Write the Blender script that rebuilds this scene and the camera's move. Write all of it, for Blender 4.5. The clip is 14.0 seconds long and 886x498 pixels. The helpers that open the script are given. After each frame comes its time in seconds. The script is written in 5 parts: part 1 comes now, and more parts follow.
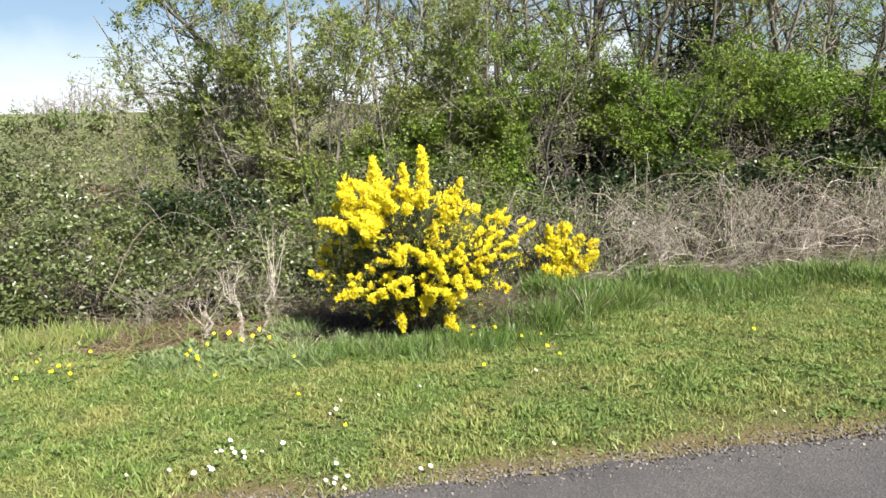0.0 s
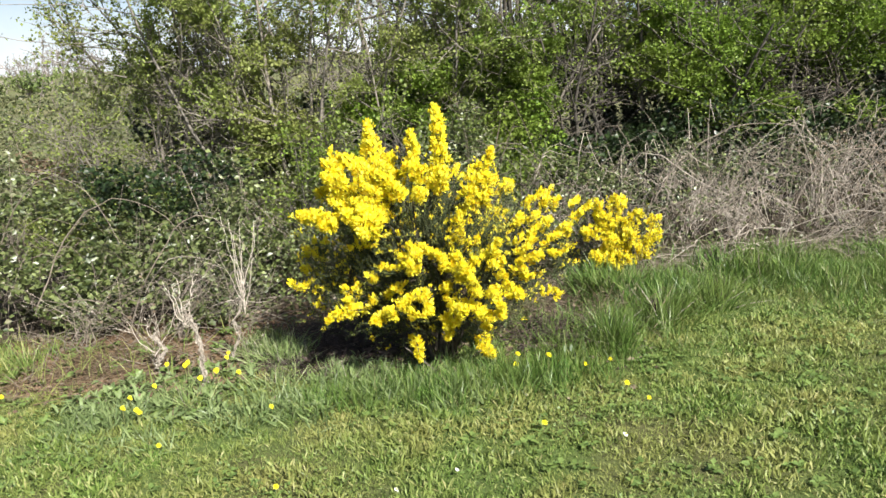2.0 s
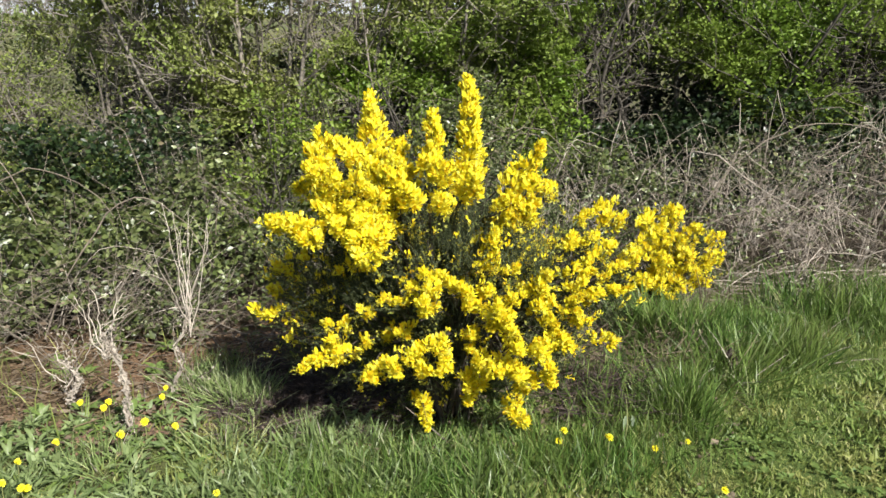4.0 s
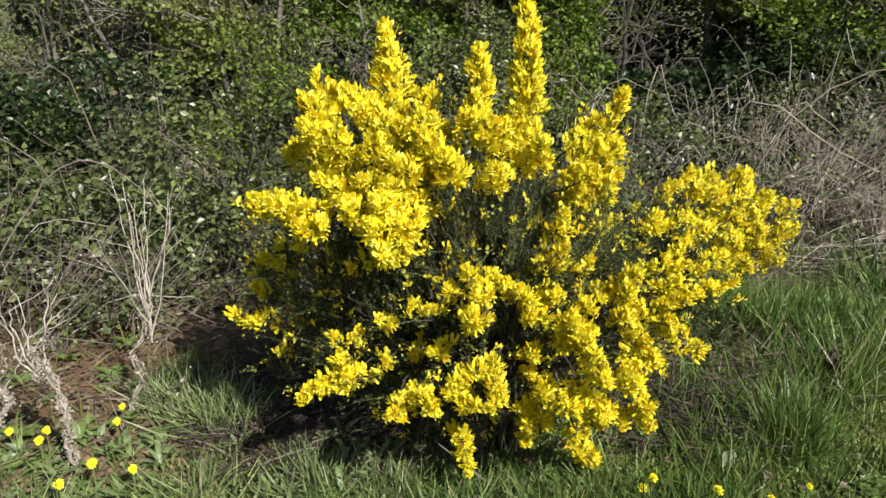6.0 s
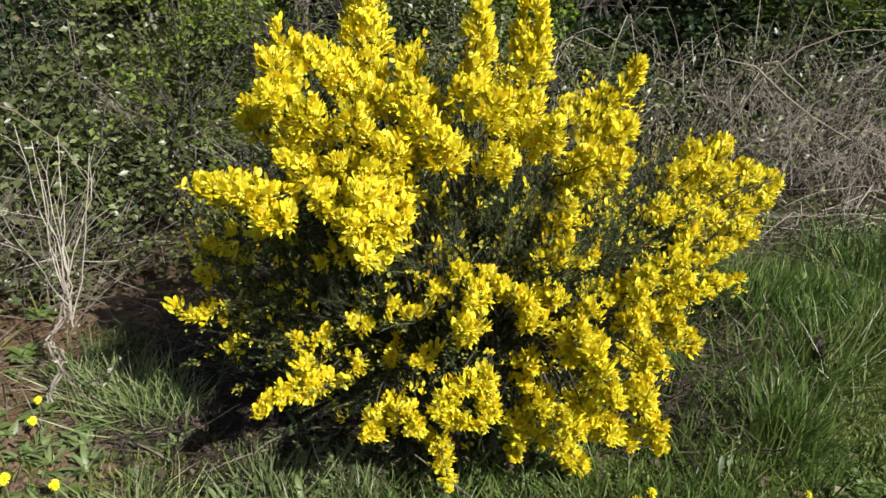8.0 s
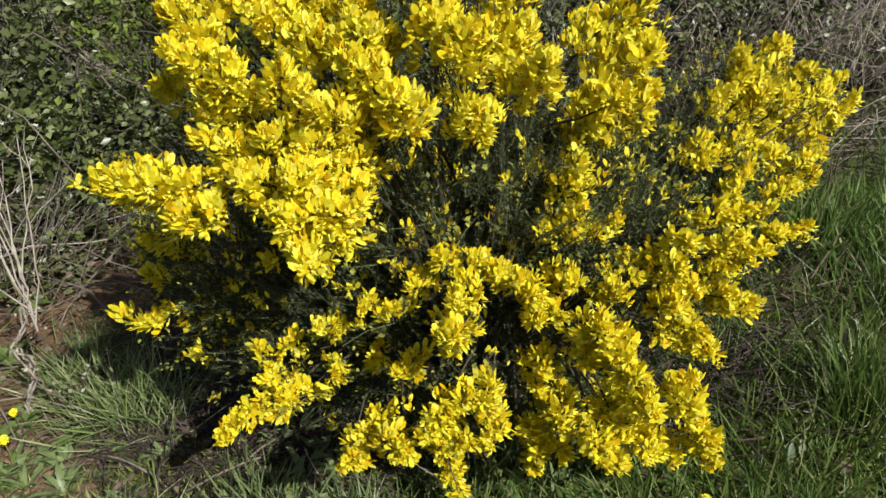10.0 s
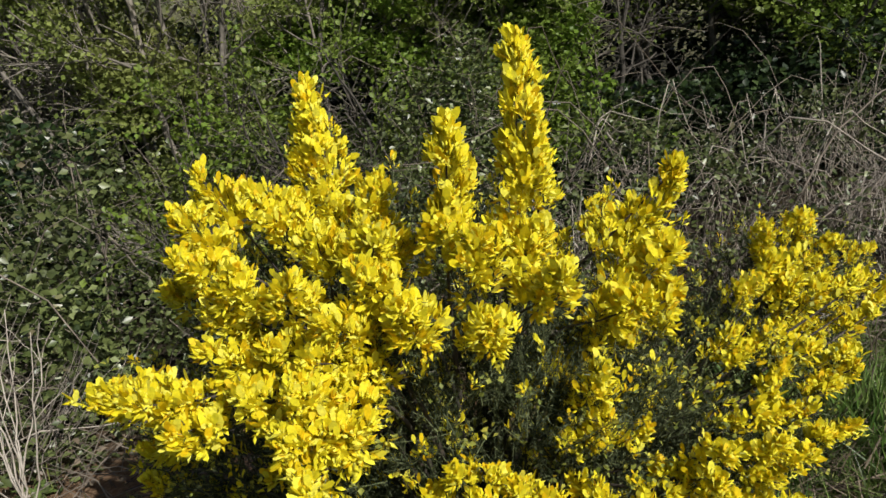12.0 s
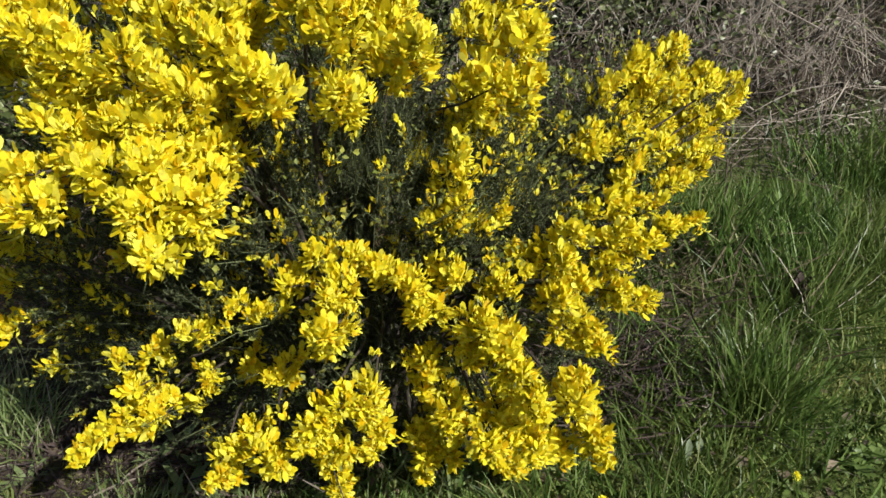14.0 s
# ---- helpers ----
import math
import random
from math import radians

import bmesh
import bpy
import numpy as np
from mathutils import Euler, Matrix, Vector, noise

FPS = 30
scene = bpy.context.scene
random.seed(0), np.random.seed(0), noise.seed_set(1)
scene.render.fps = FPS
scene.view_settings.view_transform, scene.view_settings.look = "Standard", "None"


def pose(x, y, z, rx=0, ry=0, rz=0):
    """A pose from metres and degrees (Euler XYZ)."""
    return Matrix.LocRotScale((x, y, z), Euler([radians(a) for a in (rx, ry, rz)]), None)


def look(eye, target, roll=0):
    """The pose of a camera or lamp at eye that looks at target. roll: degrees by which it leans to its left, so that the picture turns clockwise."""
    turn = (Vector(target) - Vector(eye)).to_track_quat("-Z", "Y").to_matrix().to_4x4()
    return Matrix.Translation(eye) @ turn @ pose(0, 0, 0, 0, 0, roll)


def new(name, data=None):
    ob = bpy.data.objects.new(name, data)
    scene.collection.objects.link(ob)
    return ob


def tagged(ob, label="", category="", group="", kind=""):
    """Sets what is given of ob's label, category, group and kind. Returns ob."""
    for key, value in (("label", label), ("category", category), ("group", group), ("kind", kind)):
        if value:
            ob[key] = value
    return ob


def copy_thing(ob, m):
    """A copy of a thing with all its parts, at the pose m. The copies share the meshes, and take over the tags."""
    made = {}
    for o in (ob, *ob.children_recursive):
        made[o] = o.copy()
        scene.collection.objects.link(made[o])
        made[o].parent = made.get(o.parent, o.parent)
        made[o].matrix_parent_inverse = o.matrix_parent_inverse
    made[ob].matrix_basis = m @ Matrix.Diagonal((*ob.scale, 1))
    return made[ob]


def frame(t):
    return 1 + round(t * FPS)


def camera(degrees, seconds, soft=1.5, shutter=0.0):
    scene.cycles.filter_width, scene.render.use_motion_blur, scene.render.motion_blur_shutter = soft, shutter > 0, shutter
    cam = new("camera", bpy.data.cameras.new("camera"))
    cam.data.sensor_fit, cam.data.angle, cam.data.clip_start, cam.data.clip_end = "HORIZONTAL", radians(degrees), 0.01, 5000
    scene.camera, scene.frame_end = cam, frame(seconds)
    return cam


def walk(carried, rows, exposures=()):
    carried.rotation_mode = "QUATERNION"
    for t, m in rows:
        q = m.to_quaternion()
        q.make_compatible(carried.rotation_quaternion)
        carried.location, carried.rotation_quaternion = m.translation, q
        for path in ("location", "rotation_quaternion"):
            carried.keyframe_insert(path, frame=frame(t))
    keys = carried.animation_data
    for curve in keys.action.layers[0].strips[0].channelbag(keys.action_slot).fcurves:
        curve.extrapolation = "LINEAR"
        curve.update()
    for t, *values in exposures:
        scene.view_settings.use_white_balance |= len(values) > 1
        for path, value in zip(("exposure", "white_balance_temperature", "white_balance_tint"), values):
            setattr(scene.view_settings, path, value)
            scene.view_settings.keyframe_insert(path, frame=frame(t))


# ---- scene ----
cam = camera(62.0, 14.0, 1.5)
PATH = [
    (0, (0.073, -0.009, 1.319), (0.036, 1.972, 1.044), -3.0),
    (0.5, (0.057, 0.361, 1.302), (0.052, 2.335, 0.982), -4.0),
    (1, (0.004, 0.759, 1.35), (0.038, 2.727, 0.997), -2.5),
    (1.5, (-0.144, 1.072, 1.362), (-0.096, 3.044, 1.031), -0.9),
    (2, (-0.12, 1.477, 1.378), (-0.146, 3.434, 0.968), -5.1),
    (2.5, (-0.268, 1.756, 1.389), (-0.214, 3.709, 0.961), -2.4),
    (2.7, (-0.321, 1.858, 1.398), (-0.261, 3.81, 0.967), -0.9),
    (4.8, (-0.351, 2.912, 1.331), (-0.293, 4.834, 0.78), -1.6),
    (5, (-0.372, 2.964, 1.318), (-0.308, 4.881, 0.749), -1.5),
    (5.5, (-0.52, 3.094, 1.354), (-0.408, 4.993, 0.738), 1.6),
    (6, (-0.513, 3.323, 1.307), (-0.395, 5.22, 0.685), -1.1),
    (6.5, (-0.441, 3.547, 1.337), (-0.32, 5.43, 0.674), -4.0),
    (7, (-0.534, 3.621, 1.346), (-0.367, 5.463, 0.586), -3.1),
    (7.5, (-0.598, 3.662, 1.364), (-0.343, 5.465, 0.536), -1.7),
    (8, (-0.631, 3.659, 1.346), (-0.319, 5.469, 0.556), 2.1),
    (8.2, (-0.632, 3.651, 1.319), (-0.307, 5.451, 0.51), 2.6),
    (10.3, (-0.42, 4.079, 1.301), (-0.267, 5.814, 0.318), -5.3),
    (10.5, (-0.431, 4.105, 1.321), (-0.26, 5.89, 0.434), -5.4),
    (11, (-0.431, 4.086, 1.341), (-0.294, 5.949, 0.627), -5.6),
    (11.5, (-0.416, 4.082, 1.347), (-0.275, 5.969, 0.698), -4.9),
    (12, (-0.393, 4.101, 1.361), (-0.262, 6.005, 0.764), -5.7),
    (12.5, (-0.398, 4.143, 1.388), (-0.245, 6.064, 0.852), -3.9),
    (13, (-0.41, 4.123, 1.302), (-0.288, 6.012, 0.658), -3.7),
    (13.5, (-0.357, 4.094, 1.272), (-0.131, 5.879, 0.399), -2.2),
    (14, (-0.346, 4.062, 1.227), (0.013, 5.776, 0.262), -2.1),
]
EXPOSURES = [(0, 1.35), (2.7, 1.22), (5, 0.80), (6, 0.63), (8, 0.46), (10.5, 0.22), (12.5, 0.09), (13, 0.08), (13.5, 0.15), (14, 0.33)]
walk(cam, [(t, look(eye, target, roll)) for t, eye, target, roll in PATH], EXPOSURES)

# ---- light ----
SUN_TO = Vector((0.44, -0.635, 0.66)).normalized()
SUN_ELEV = math.asin(SUN_TO.z)
world = bpy.data.worlds.new("world")
scene.world = world
world.use_nodes = True
wn = world.node_tree.nodes
wl = world.node_tree.links
sky = wn.new("ShaderNodeTexSky")
sky.sky_type = "NISHITA"
sky.sun_disc = False
sky.sun_elevation = SUN_ELEV
sky.sun_rotation = math.atan2(SUN_TO.x, SUN_TO.y)
sky.dust_density = 1.6
wl.new(sky.outputs[0], wn["Background"].inputs[0])
wn["Background"].inputs[1].default_value = 0.057
sun_data = bpy.data.lights.new("sun", "SUN")
sun_data.energy = 5.0
sun_data.angle = radians(0.53)
sun_data.color = (1.0, 0.965, 0.905)
sun = new("sun", sun_data)
sun.matrix_world = look(SUN_TO * 30, (0, 0, 0))


# ---- materials ----
def base_material(name):
    m = bpy.data.materials.new(name)
    m.use_nodes = True
    n, l = m.node_tree.nodes, m.node_tree.links
    return m, n, l, n["Principled BSDF"], n["Material Output"]


def ramp(n, l, source, stops):
    r = n.new("ShaderNodeValToRGB")
    e = r.color_ramp.elements
    while len(e) < len(stops):
        e.new(0.5)
    for k, (p, c) in enumerate(stops):
        e[k].position = p
        e[k].color = (*c, 1)
    l.new(source, r.inputs[0])
    return r.outputs[0]


def noise_tex(n, l, scale, detail=4.0, rough=0.6):
    g = n.new("ShaderNodeNewGeometry")
    t = n.new("ShaderNodeTexNoise")
    t.inputs["Scale"].default_value = scale
    t.inputs["Detail"].default_value = detail
    t.inputs["Roughness"].default_value = rough
    l.new(g.outputs["Position"], t.inputs["Vector"])
    return t.outputs["Fac"]


def mix_rgb(n, l, fac, a, b, mode="MIX"):
    m = n.new("ShaderNodeMix")
    m.data_type = "RGBA"
    m.blend_type = mode
    for sock, v in ((m.inputs[0], fac), (m.inputs[6], a), (m.inputs[7], b)):
        if isinstance(v, (int, float)):
            sock.default_value = v
        elif isinstance(v, tuple):
            sock.default_value = (*v, 1)
        else:
            l.new(v, sock)
    return m.outputs[2]


def plant(name, stops, rough=0.5, through_light=0.3, patch=None, patch_scale=1.2, spec=0.4):
    """A leaf or petal: each piece its own shade, with a slow drift over the stand, and light coming through it."""
    m, n, l, p, out = base_material(name)
    g = n.new("ShaderNodeNewGeometry")
    col = ramp(n, l, g.outputs["Random Per Island"], stops)
    if patch:
        f = ramp(n, l, noise_tex(n, l, patch_scale, 3.0), [(0.40, (0, 0, 0)), (0.66, (1, 1, 1))])
        col = mix_rgb(n, l, f, col, mix_rgb(n, l, 0.7, col, patch))
    grain = ramp(n, l, noise_tex(n, l, 160.0, 2.0), [(0.25, (0.78, 0.78, 0.78)), (0.75, (1.12, 1.12, 1.12))])
    col = mix_rgb(n, l, 1.0, col, grain, "MULTIPLY")
    l.new(col, p.inputs["Base Color"])
    p.inputs["Roughness"].default_value = rough
    p.inputs["Specular IOR Level"].default_value = spec
    t = n.new("ShaderNodeBsdfTranslucent")
    l.new(col, t.inputs["Color"])
    mx = n.new("ShaderNodeMixShader")
    mx.inputs[0].default_value = through_light
    l.new(p.outputs[0], mx.inputs[1])
    l.new(t.outputs[0], mx.inputs[2])
    l.new(mx.outputs[0], out.inputs[0])
    return m


def bark(name, a, b, scale=30.0, rough=0.85):
    m, n, l, p, out = base_material(name)
    g = n.new("ShaderNodeNewGeometry")
    piece = ramp(n, l, g.outputs["Random Per Island"], [(0.0, (0.7, 0.7, 0.7)), (1.0, (1.25, 1.22, 1.18))])
    col = ramp(n, l, noise_tex(n, l, scale), [(0.3, a), (0.7, b)])
    col = mix_rgb(n, l, 1.0, col, piece, "MULTIPLY")
    l.new(col, p.inputs["Base Color"])
    p.inputs["Roughness"].default_value = rough
    bump = n.new("ShaderNodeBump")
    bump.inputs["Strength"].default_value = 0.5
    bump.inputs["Distance"].default_value = 0.004
    l.new(noise_tex(n, l, scale * 3), bump.inputs["Height"])
    l.new(bump.outputs[0], p.inputs["Normal"])
    return m


M_PETAL = plant("gorse_petal", [(0.0, (0.74, 0.48, 0.008)), (0.26, (0.81, 0.675, 0.017)), (0.7, (0.84, 0.77, 0.038)), (1.0, (0.87, 0.82, 0.12))], 0.5, 0.30, None, 1, 0.25)
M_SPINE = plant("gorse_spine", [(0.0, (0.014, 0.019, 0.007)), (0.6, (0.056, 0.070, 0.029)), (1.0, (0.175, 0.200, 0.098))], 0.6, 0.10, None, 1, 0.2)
M_BUD = plant("gorse_bud", [(0.0, (0.13, 0.17, 0.03)), (0.6, (0.30, 0.32, 0.06)), (1.0, (0.52, 0.48, 0.07))], 0.6, 0.25)
M_GORSE_WOOD = bark("gorse_wood", (0.028, 0.023, 0.017), (0.075, 0.06, 0.044))
M_HAW = plant("hawthorn_leaf", [(0.0, (0.085, 0.150, 0.017)), (0.5, (0.140, 0.230, 0.027)), (1.0, (0.205, 0.295, 0.044))], 0.48, 0.36, (0.185, 0.22, 0.046), 0.8, 0.3)
M_HAW_PALE = plant("budding_leaf", [(0.0, (0.105, 0.148, 0.030)), (0.5, (0.205, 0.275, 0.055)), (1.0, (0.315, 0.38, 0.105))], 0.5, 0.42, (0.265, 0.272, 0.088), 0.9, 0.3)
M_BRAMBLE = plant("bramble_leaf", [(0.0, (0.026, 0.042, 0.011)), (0.45, (0.070, 0.095, 0.024)), (0.86, (0.155, 0.188, 0.062)), (0.975, (0.22, 0.26, 0.10)), (1.0, (0.17, 0.135, 0.08))], 0.40, 0.12, (0.085, 0.100, 0.034), 2.2, 0.6)
M_SCRUB = plant("scrub_leaf", [(0.0, (0.045, 0.065, 0.02)), (0.6, (0.10, 0.125, 0.045)), (1.0, (0.17, 0.18, 0.085))], 0.55, 0.2, (0.15, 0.14, 0.075), 0.4)
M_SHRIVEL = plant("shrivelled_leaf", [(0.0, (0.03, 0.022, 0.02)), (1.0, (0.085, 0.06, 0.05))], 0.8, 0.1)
M_FELTED = plant("felted_leaf", [(0.0, (0.16, 0.21, 0.12)), (1.0, (0.24, 0.30, 0.19))], 0.6, 0.2)
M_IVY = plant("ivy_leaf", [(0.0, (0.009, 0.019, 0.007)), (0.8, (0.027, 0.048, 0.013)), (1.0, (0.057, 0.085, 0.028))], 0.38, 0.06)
M_LITTER = plant("dead_leaf", [(0.0, (0.075, 0.055, 0.035)), (0.5, (0.14, 0.105, 0.07)), (1.0, (0.25, 0.20, 0.14))], 0.8, 0.15)
M_CANE = bark("dry_cane", (0.088, 0.073, 0.057), (0.232, 0.197, 0.157), 18.0)
M_HUSK = plant("seed_husk", [(0.0, (0.25, 0.215, 0.175)), (1.0, (0.47, 0.42, 0.355))], 0.8, 0.15)
M_CANE_DARK = bark("live_cane", (0.055, 0.043, 0.03), (0.135, 0.105, 0.075), 18.0)
M_CANE_PALE = bark("bleached_cane", (0.225, 0.197, 0.165), (0.425, 0.382, 0.328), 18.0)
M_STALK = bark("dead_stalk", (0.29, 0.255, 0.215), (0.55, 0.50, 0.44), 25.0)
M_BARK = bark("tree_bark", (0.035, 0.031, 0.025), (0.11, 0.097, 0.078), 22.0)
M_BARK_PALE = bark("pale_bark", (0.10, 0.09, 0.073), (0.25, 0.225, 0.19), 22.0)
M_LAWN = plant("lawn_blade", [(0.0, (0.054, 0.104, 0.019)), (0.42, (0.158, 0.245, 0.050)), (0.88, (0.25, 0.315, 0.088)), (1.0, (0.43, 0.41, 0.19))], 0.5, 0.34, (0.335, 0.315, 0.105), 2.1)
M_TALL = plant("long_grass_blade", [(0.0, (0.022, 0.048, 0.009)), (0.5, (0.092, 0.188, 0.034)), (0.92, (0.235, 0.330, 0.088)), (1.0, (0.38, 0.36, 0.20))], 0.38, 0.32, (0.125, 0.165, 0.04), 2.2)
M_STRAP = plant("strap_leaf", [(0.0, (0.10, 0.15, 0.05)), (1.0, (0.23, 0.29, 0.12))], 0.42, 0.25)
M_TUFT = plant("pale_tuft_blade", [(0.0, (0.11, 0.165, 0.05)), (0.6, (0.25, 0.33, 0.115)), (1.0, (0.44, 0.45, 0.24))], 0.42, 0.34)
M_ROSETTE = plant("rosette_leaf", [(0.0, (0.095, 0.155, 0.04)), (1.0, (0.18, 0.25, 0.065))], 0.45, 0.25)
M_DANDELION = plant("dandelion_ray", [(0.0, (0.87, 0.77, 0.015)), (1.0, (0.92, 0.87, 0.06))], 0.6, 0.2)
M_DAISY = plant("daisy_ray", [(0.0, (0.78, 0.78, 0.78)), (1.0, (0.86, 0.86, 0.84))], 0.6, 0.2)
M_STEM = plant("flower_stem", [(0.0, (0.14, 0.18, 0.06)), (1.0, (0.24, 0.24, 0.10))], 0.5, 0.1)
M_FAR_TWIG = bark("distant_twig", (0.17, 0.15, 0.14), (0.27, 0.24, 0.22), 2.0)
M_FAR_LEAF = plant("distant_leaf", [(0.0, (0.12, 0.19, 0.05)), (1.0, (0.24, 0.30, 0.10))], 0.6, 0.25, (0.21, 0.21, 0.11), 0.15)
M_RUST = plant("dead_bracken", [(0.0, (0.095, 0.066, 0.038)), (1.0, (0.205, 0.150, 0.088))], 0.8, 0.2)


def road_edge(x):
    return 2.90 + 0.115 * x


def ground_material():
    m, n, l, p, out = base_material("turf_and_soil")
    fine = noise_tex(n, l, 60.0, 6.0, 0.7)
    soil = ramp(n, l, fine, [(0.3, (0.055, 0.04, 0.024)), (0.55, (0.12, 0.085, 0.05)), (0.75, (0.20, 0.15, 0.10))])
    turf = ramp(n, l, noise_tex(n, l, 35.0, 6.0, 0.7), [(0.3, (0.045, 0.072, 0.017)), (0.6, (0.095, 0.135, 0.035)), (0.8, (0.16, 0.18, 0.065))])
    patch = ramp(n, l, noise_tex(n, l, 1.3, 4.0), [(0.42, (0, 0, 0)), (0.60, (1, 1, 1))])
    near = mix_rgb(n, l, patch, turf, mix_rgb(n, l, 0.5, turf, soil))
    # brown mossy grit along the tarmac, bare reddish soil at the hedge foot
    g = n.new("ShaderNodeNewGeometry")
    sep = n.new("ShaderNodeSeparateXYZ")
    l.new(g.outputs["Position"], sep.inputs[0])

    def calc(op, a, b=None, c=None):
        k = n.new("ShaderNodeMath")
        k.operation = op
        for s, v in zip(k.inputs, (a, b, c)):
            if v is None:
                continue
            if isinstance(v, (int, float)):
                s.default_value = v
            else:
                l.new(v, s)
        return k.outputs[0]

    off = calc("SUBTRACT", sep.outputs[1], calc("MULTIPLY_ADD", sep.outputs[0], 0.115, 2.90))
    wob = calc("MULTIPLY_ADD", noise_tex(n, l, 7.0, 4.0), 0.35, -0.17)
    grit = ramp(n, l, calc("ABSOLUTE", calc("ADD", off, wob)), [(0.14, (1, 1, 1)), (0.50, (0, 0, 0))])
    near = mix_rgb(n, l, grit, near, mix_rgb(n, l, fine, (0.098, 0.078, 0.026), (0.205, 0.165, 0.085)))
    bare = calc("ADD", calc("MULTIPLY", sep.outputs[1], 1.0), calc("MULTIPLY_ADD", noise_tex(n, l, 3.0, 4.0), 0.9, -0.45))
    bare = ramp(n, l, calc("SUBTRACT", bare, calc("MULTIPLY_ADD", calc("MAXIMUM", calc("SUBTRACT", -3.6, sep.outputs[0]), 0.0), 2.0, calc("MULTIPLY_ADD", calc("MAXIMUM", sep.outputs[0], -0.6), 1.2, 6.05))), [(0.1, (0, 0, 0)), (0.6, (1, 1, 1))])
    earth = ramp(n, l, fine, [(0.25, (0.075, 0.046, 0.026)), (0.5, (0.175, 0.108, 0.062)), (0.75, (0.295, 0.198, 0.125))])
    near = mix_rgb(n, l, bare, near, earth)
    # leaf mould under the hedge, its colour darkened further for the hedge's shade
    humus_shade = ramp(n, l, fine, [(0.3, (0.025, 0.02, 0.014)), (0.7, (0.085, 0.065, 0.045))])
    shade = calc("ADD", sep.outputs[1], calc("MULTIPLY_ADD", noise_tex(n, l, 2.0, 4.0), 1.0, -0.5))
    near = mix_rgb(n, l, ramp(n, l, calc("SUBTRACT", shade, 6.6), [(0.05, (0, 0, 0)), (0.6, (1, 1, 1))]), near, humus_shade)
    far = ramp(n, l, noise_tex(n, l, 0.05, 5.0), [(0.35, (0.085, 0.105, 0.038)), (0.65, (0.15, 0.14, 0.07))])
    dist = ramp(n, l, calc("MULTIPLY", sep.outputs[1], 0.02), [(0.24, (0, 0, 0)), (0.45, (1, 1, 1))])
    col = mix_rgb(n, l, dist, near, far)
    l.new(col, p.inputs["Base Color"])
    p.inputs["Roughness"].default_value = 0.95
    p.inputs["Specular IOR Level"].default_value = 0.15
    b = n.new("ShaderNodeBump")
    b.inputs["Strength"].default_value = 0.8
    b.inputs["Distance"].default_value = 0.02
    l.new(fine, b.inputs["Height"])
    l.new(b.outputs[0], p.inputs["Normal"])
    return m


def road_material():
    m, n, l, p, out = base_material("tarmac")
    stone = n.new("ShaderNodeTexVoronoi")
    stone.inputs["Scale"].default_value = 110.0
    g = n.new("ShaderNodeNewGeometry")
    l.new(g.outputs["Position"], stone.inputs["Vector"])
    chip = ramp(n, l, stone.outputs["Color"], [(0.2, (0.060, 0.055, 0.052)), (0.6, (0.074, 0.068, 0.065)), (0.9, (0.100, 0.091, 0.086))])
    wear = ramp(n, l, noise_tex(n, l, 2.5, 5.0), [(0.35, (0.82, 0.82, 0.83)), (0.65, (1.1, 1.08, 1.06))])
    l.new(mix_rgb(n, l, 1.0, chip, wear, "MULTIPLY"), p.inputs["Base Color"])
    p.inputs["Roughness"].default_value = 0.8
    b = n.new("ShaderNodeBump")
    b.inputs["Strength"].default_value = 0.7
    b.inputs["Distance"].default_value = 0.004
    l.new(stone.outputs["Distance"], b.inputs["Height"])
    l.new(b.outputs[0], p.inputs["Normal"])
    return m


# ---- mesh helpers ----
rng = np.random.default_rng(11)


def mesh_of(name, verts, faces, material, smooth=False):
    """One mesh from arrays; all faces have the same number of corners."""
    verts, faces = np.asarray(verts, np.float32), np.asarray(faces, np.int32)
    me = bpy.data.meshes.new(name)
    k = faces.shape[1]
    me.vertices.add(len(verts))
    me.vertices.foreach_set("co", verts.ravel())
    me.loops.add(faces.size)
    me.loops.foreach_set("vertex_index", faces.ravel())
    me.polygons.add(len(faces))
    me.polygons.foreach_set("loop_start", np.arange(0, faces.size, k, dtype=np.int32))
    if smooth:
        me.polygons.foreach_set("use_smooth", np.ones(len(faces), bool))
    me.update(calc_edges=True)
    me.materials.append(material)
    return me


def part(name, mesh, parent, label="", kind=""):
    ob = new(name, mesh)
    ob.parent = parent
    if parent.parent is None:
        ob.matrix_parent_inverse = Matrix.Translation(-parent.location)
    return tagged(ob, label, kind=kind)


def thing(name, place, label, category, group="", kind=""):
    e = new(name)
    e.empty_display_size = 0.1
    e.location = place
    return tagged(e, label, category, group, kind)


def unit(v):
    return v / np.maximum(np.linalg.norm(v, axis=-1, keepdims=True), 1e-9)


def axes_along(d, r=None):
    """Turns that carry +y onto the directions d, spun at random about them; columns are x, y, z."""
    r = r or rng
    d = unit(np.asarray(d, float))
    a = unit(np.cross(d, unit(r.normal(size=d.shape))))
    return np.stack([a, d, np.cross(a, d)], -1)


def axes_up(d, r=None, tilt=0.5):
    """Turns that carry +y onto d with the face (+z) turned towards the sky."""
    r = r or rng
    d = unit(np.asarray(d, float))
    up = np.array([0, 0, 1.0]) + r.normal(0, tilt, size=d.shape)
    a = unit(np.cross(d, up))
    return np.stack([a, d, np.cross(a, d)], -1)


def strew(template, pos, turns, size):
    """The template's corners and faces at every place."""
    tv, tf = template
    size = np.asarray(size, float)
    if size.ndim == 1:
        size = np.repeat(size[:, None], 3, 1)
    local = tv[None] * size[:, None, :]
    v = np.einsum("nij,nkj->nki", turns, local) + pos[:, None]
    f = tf[None] + (np.arange(len(pos)) * len(tv))[:, None, None]
    return v.reshape(-1, 3), f.reshape(-1, tf.shape[1])


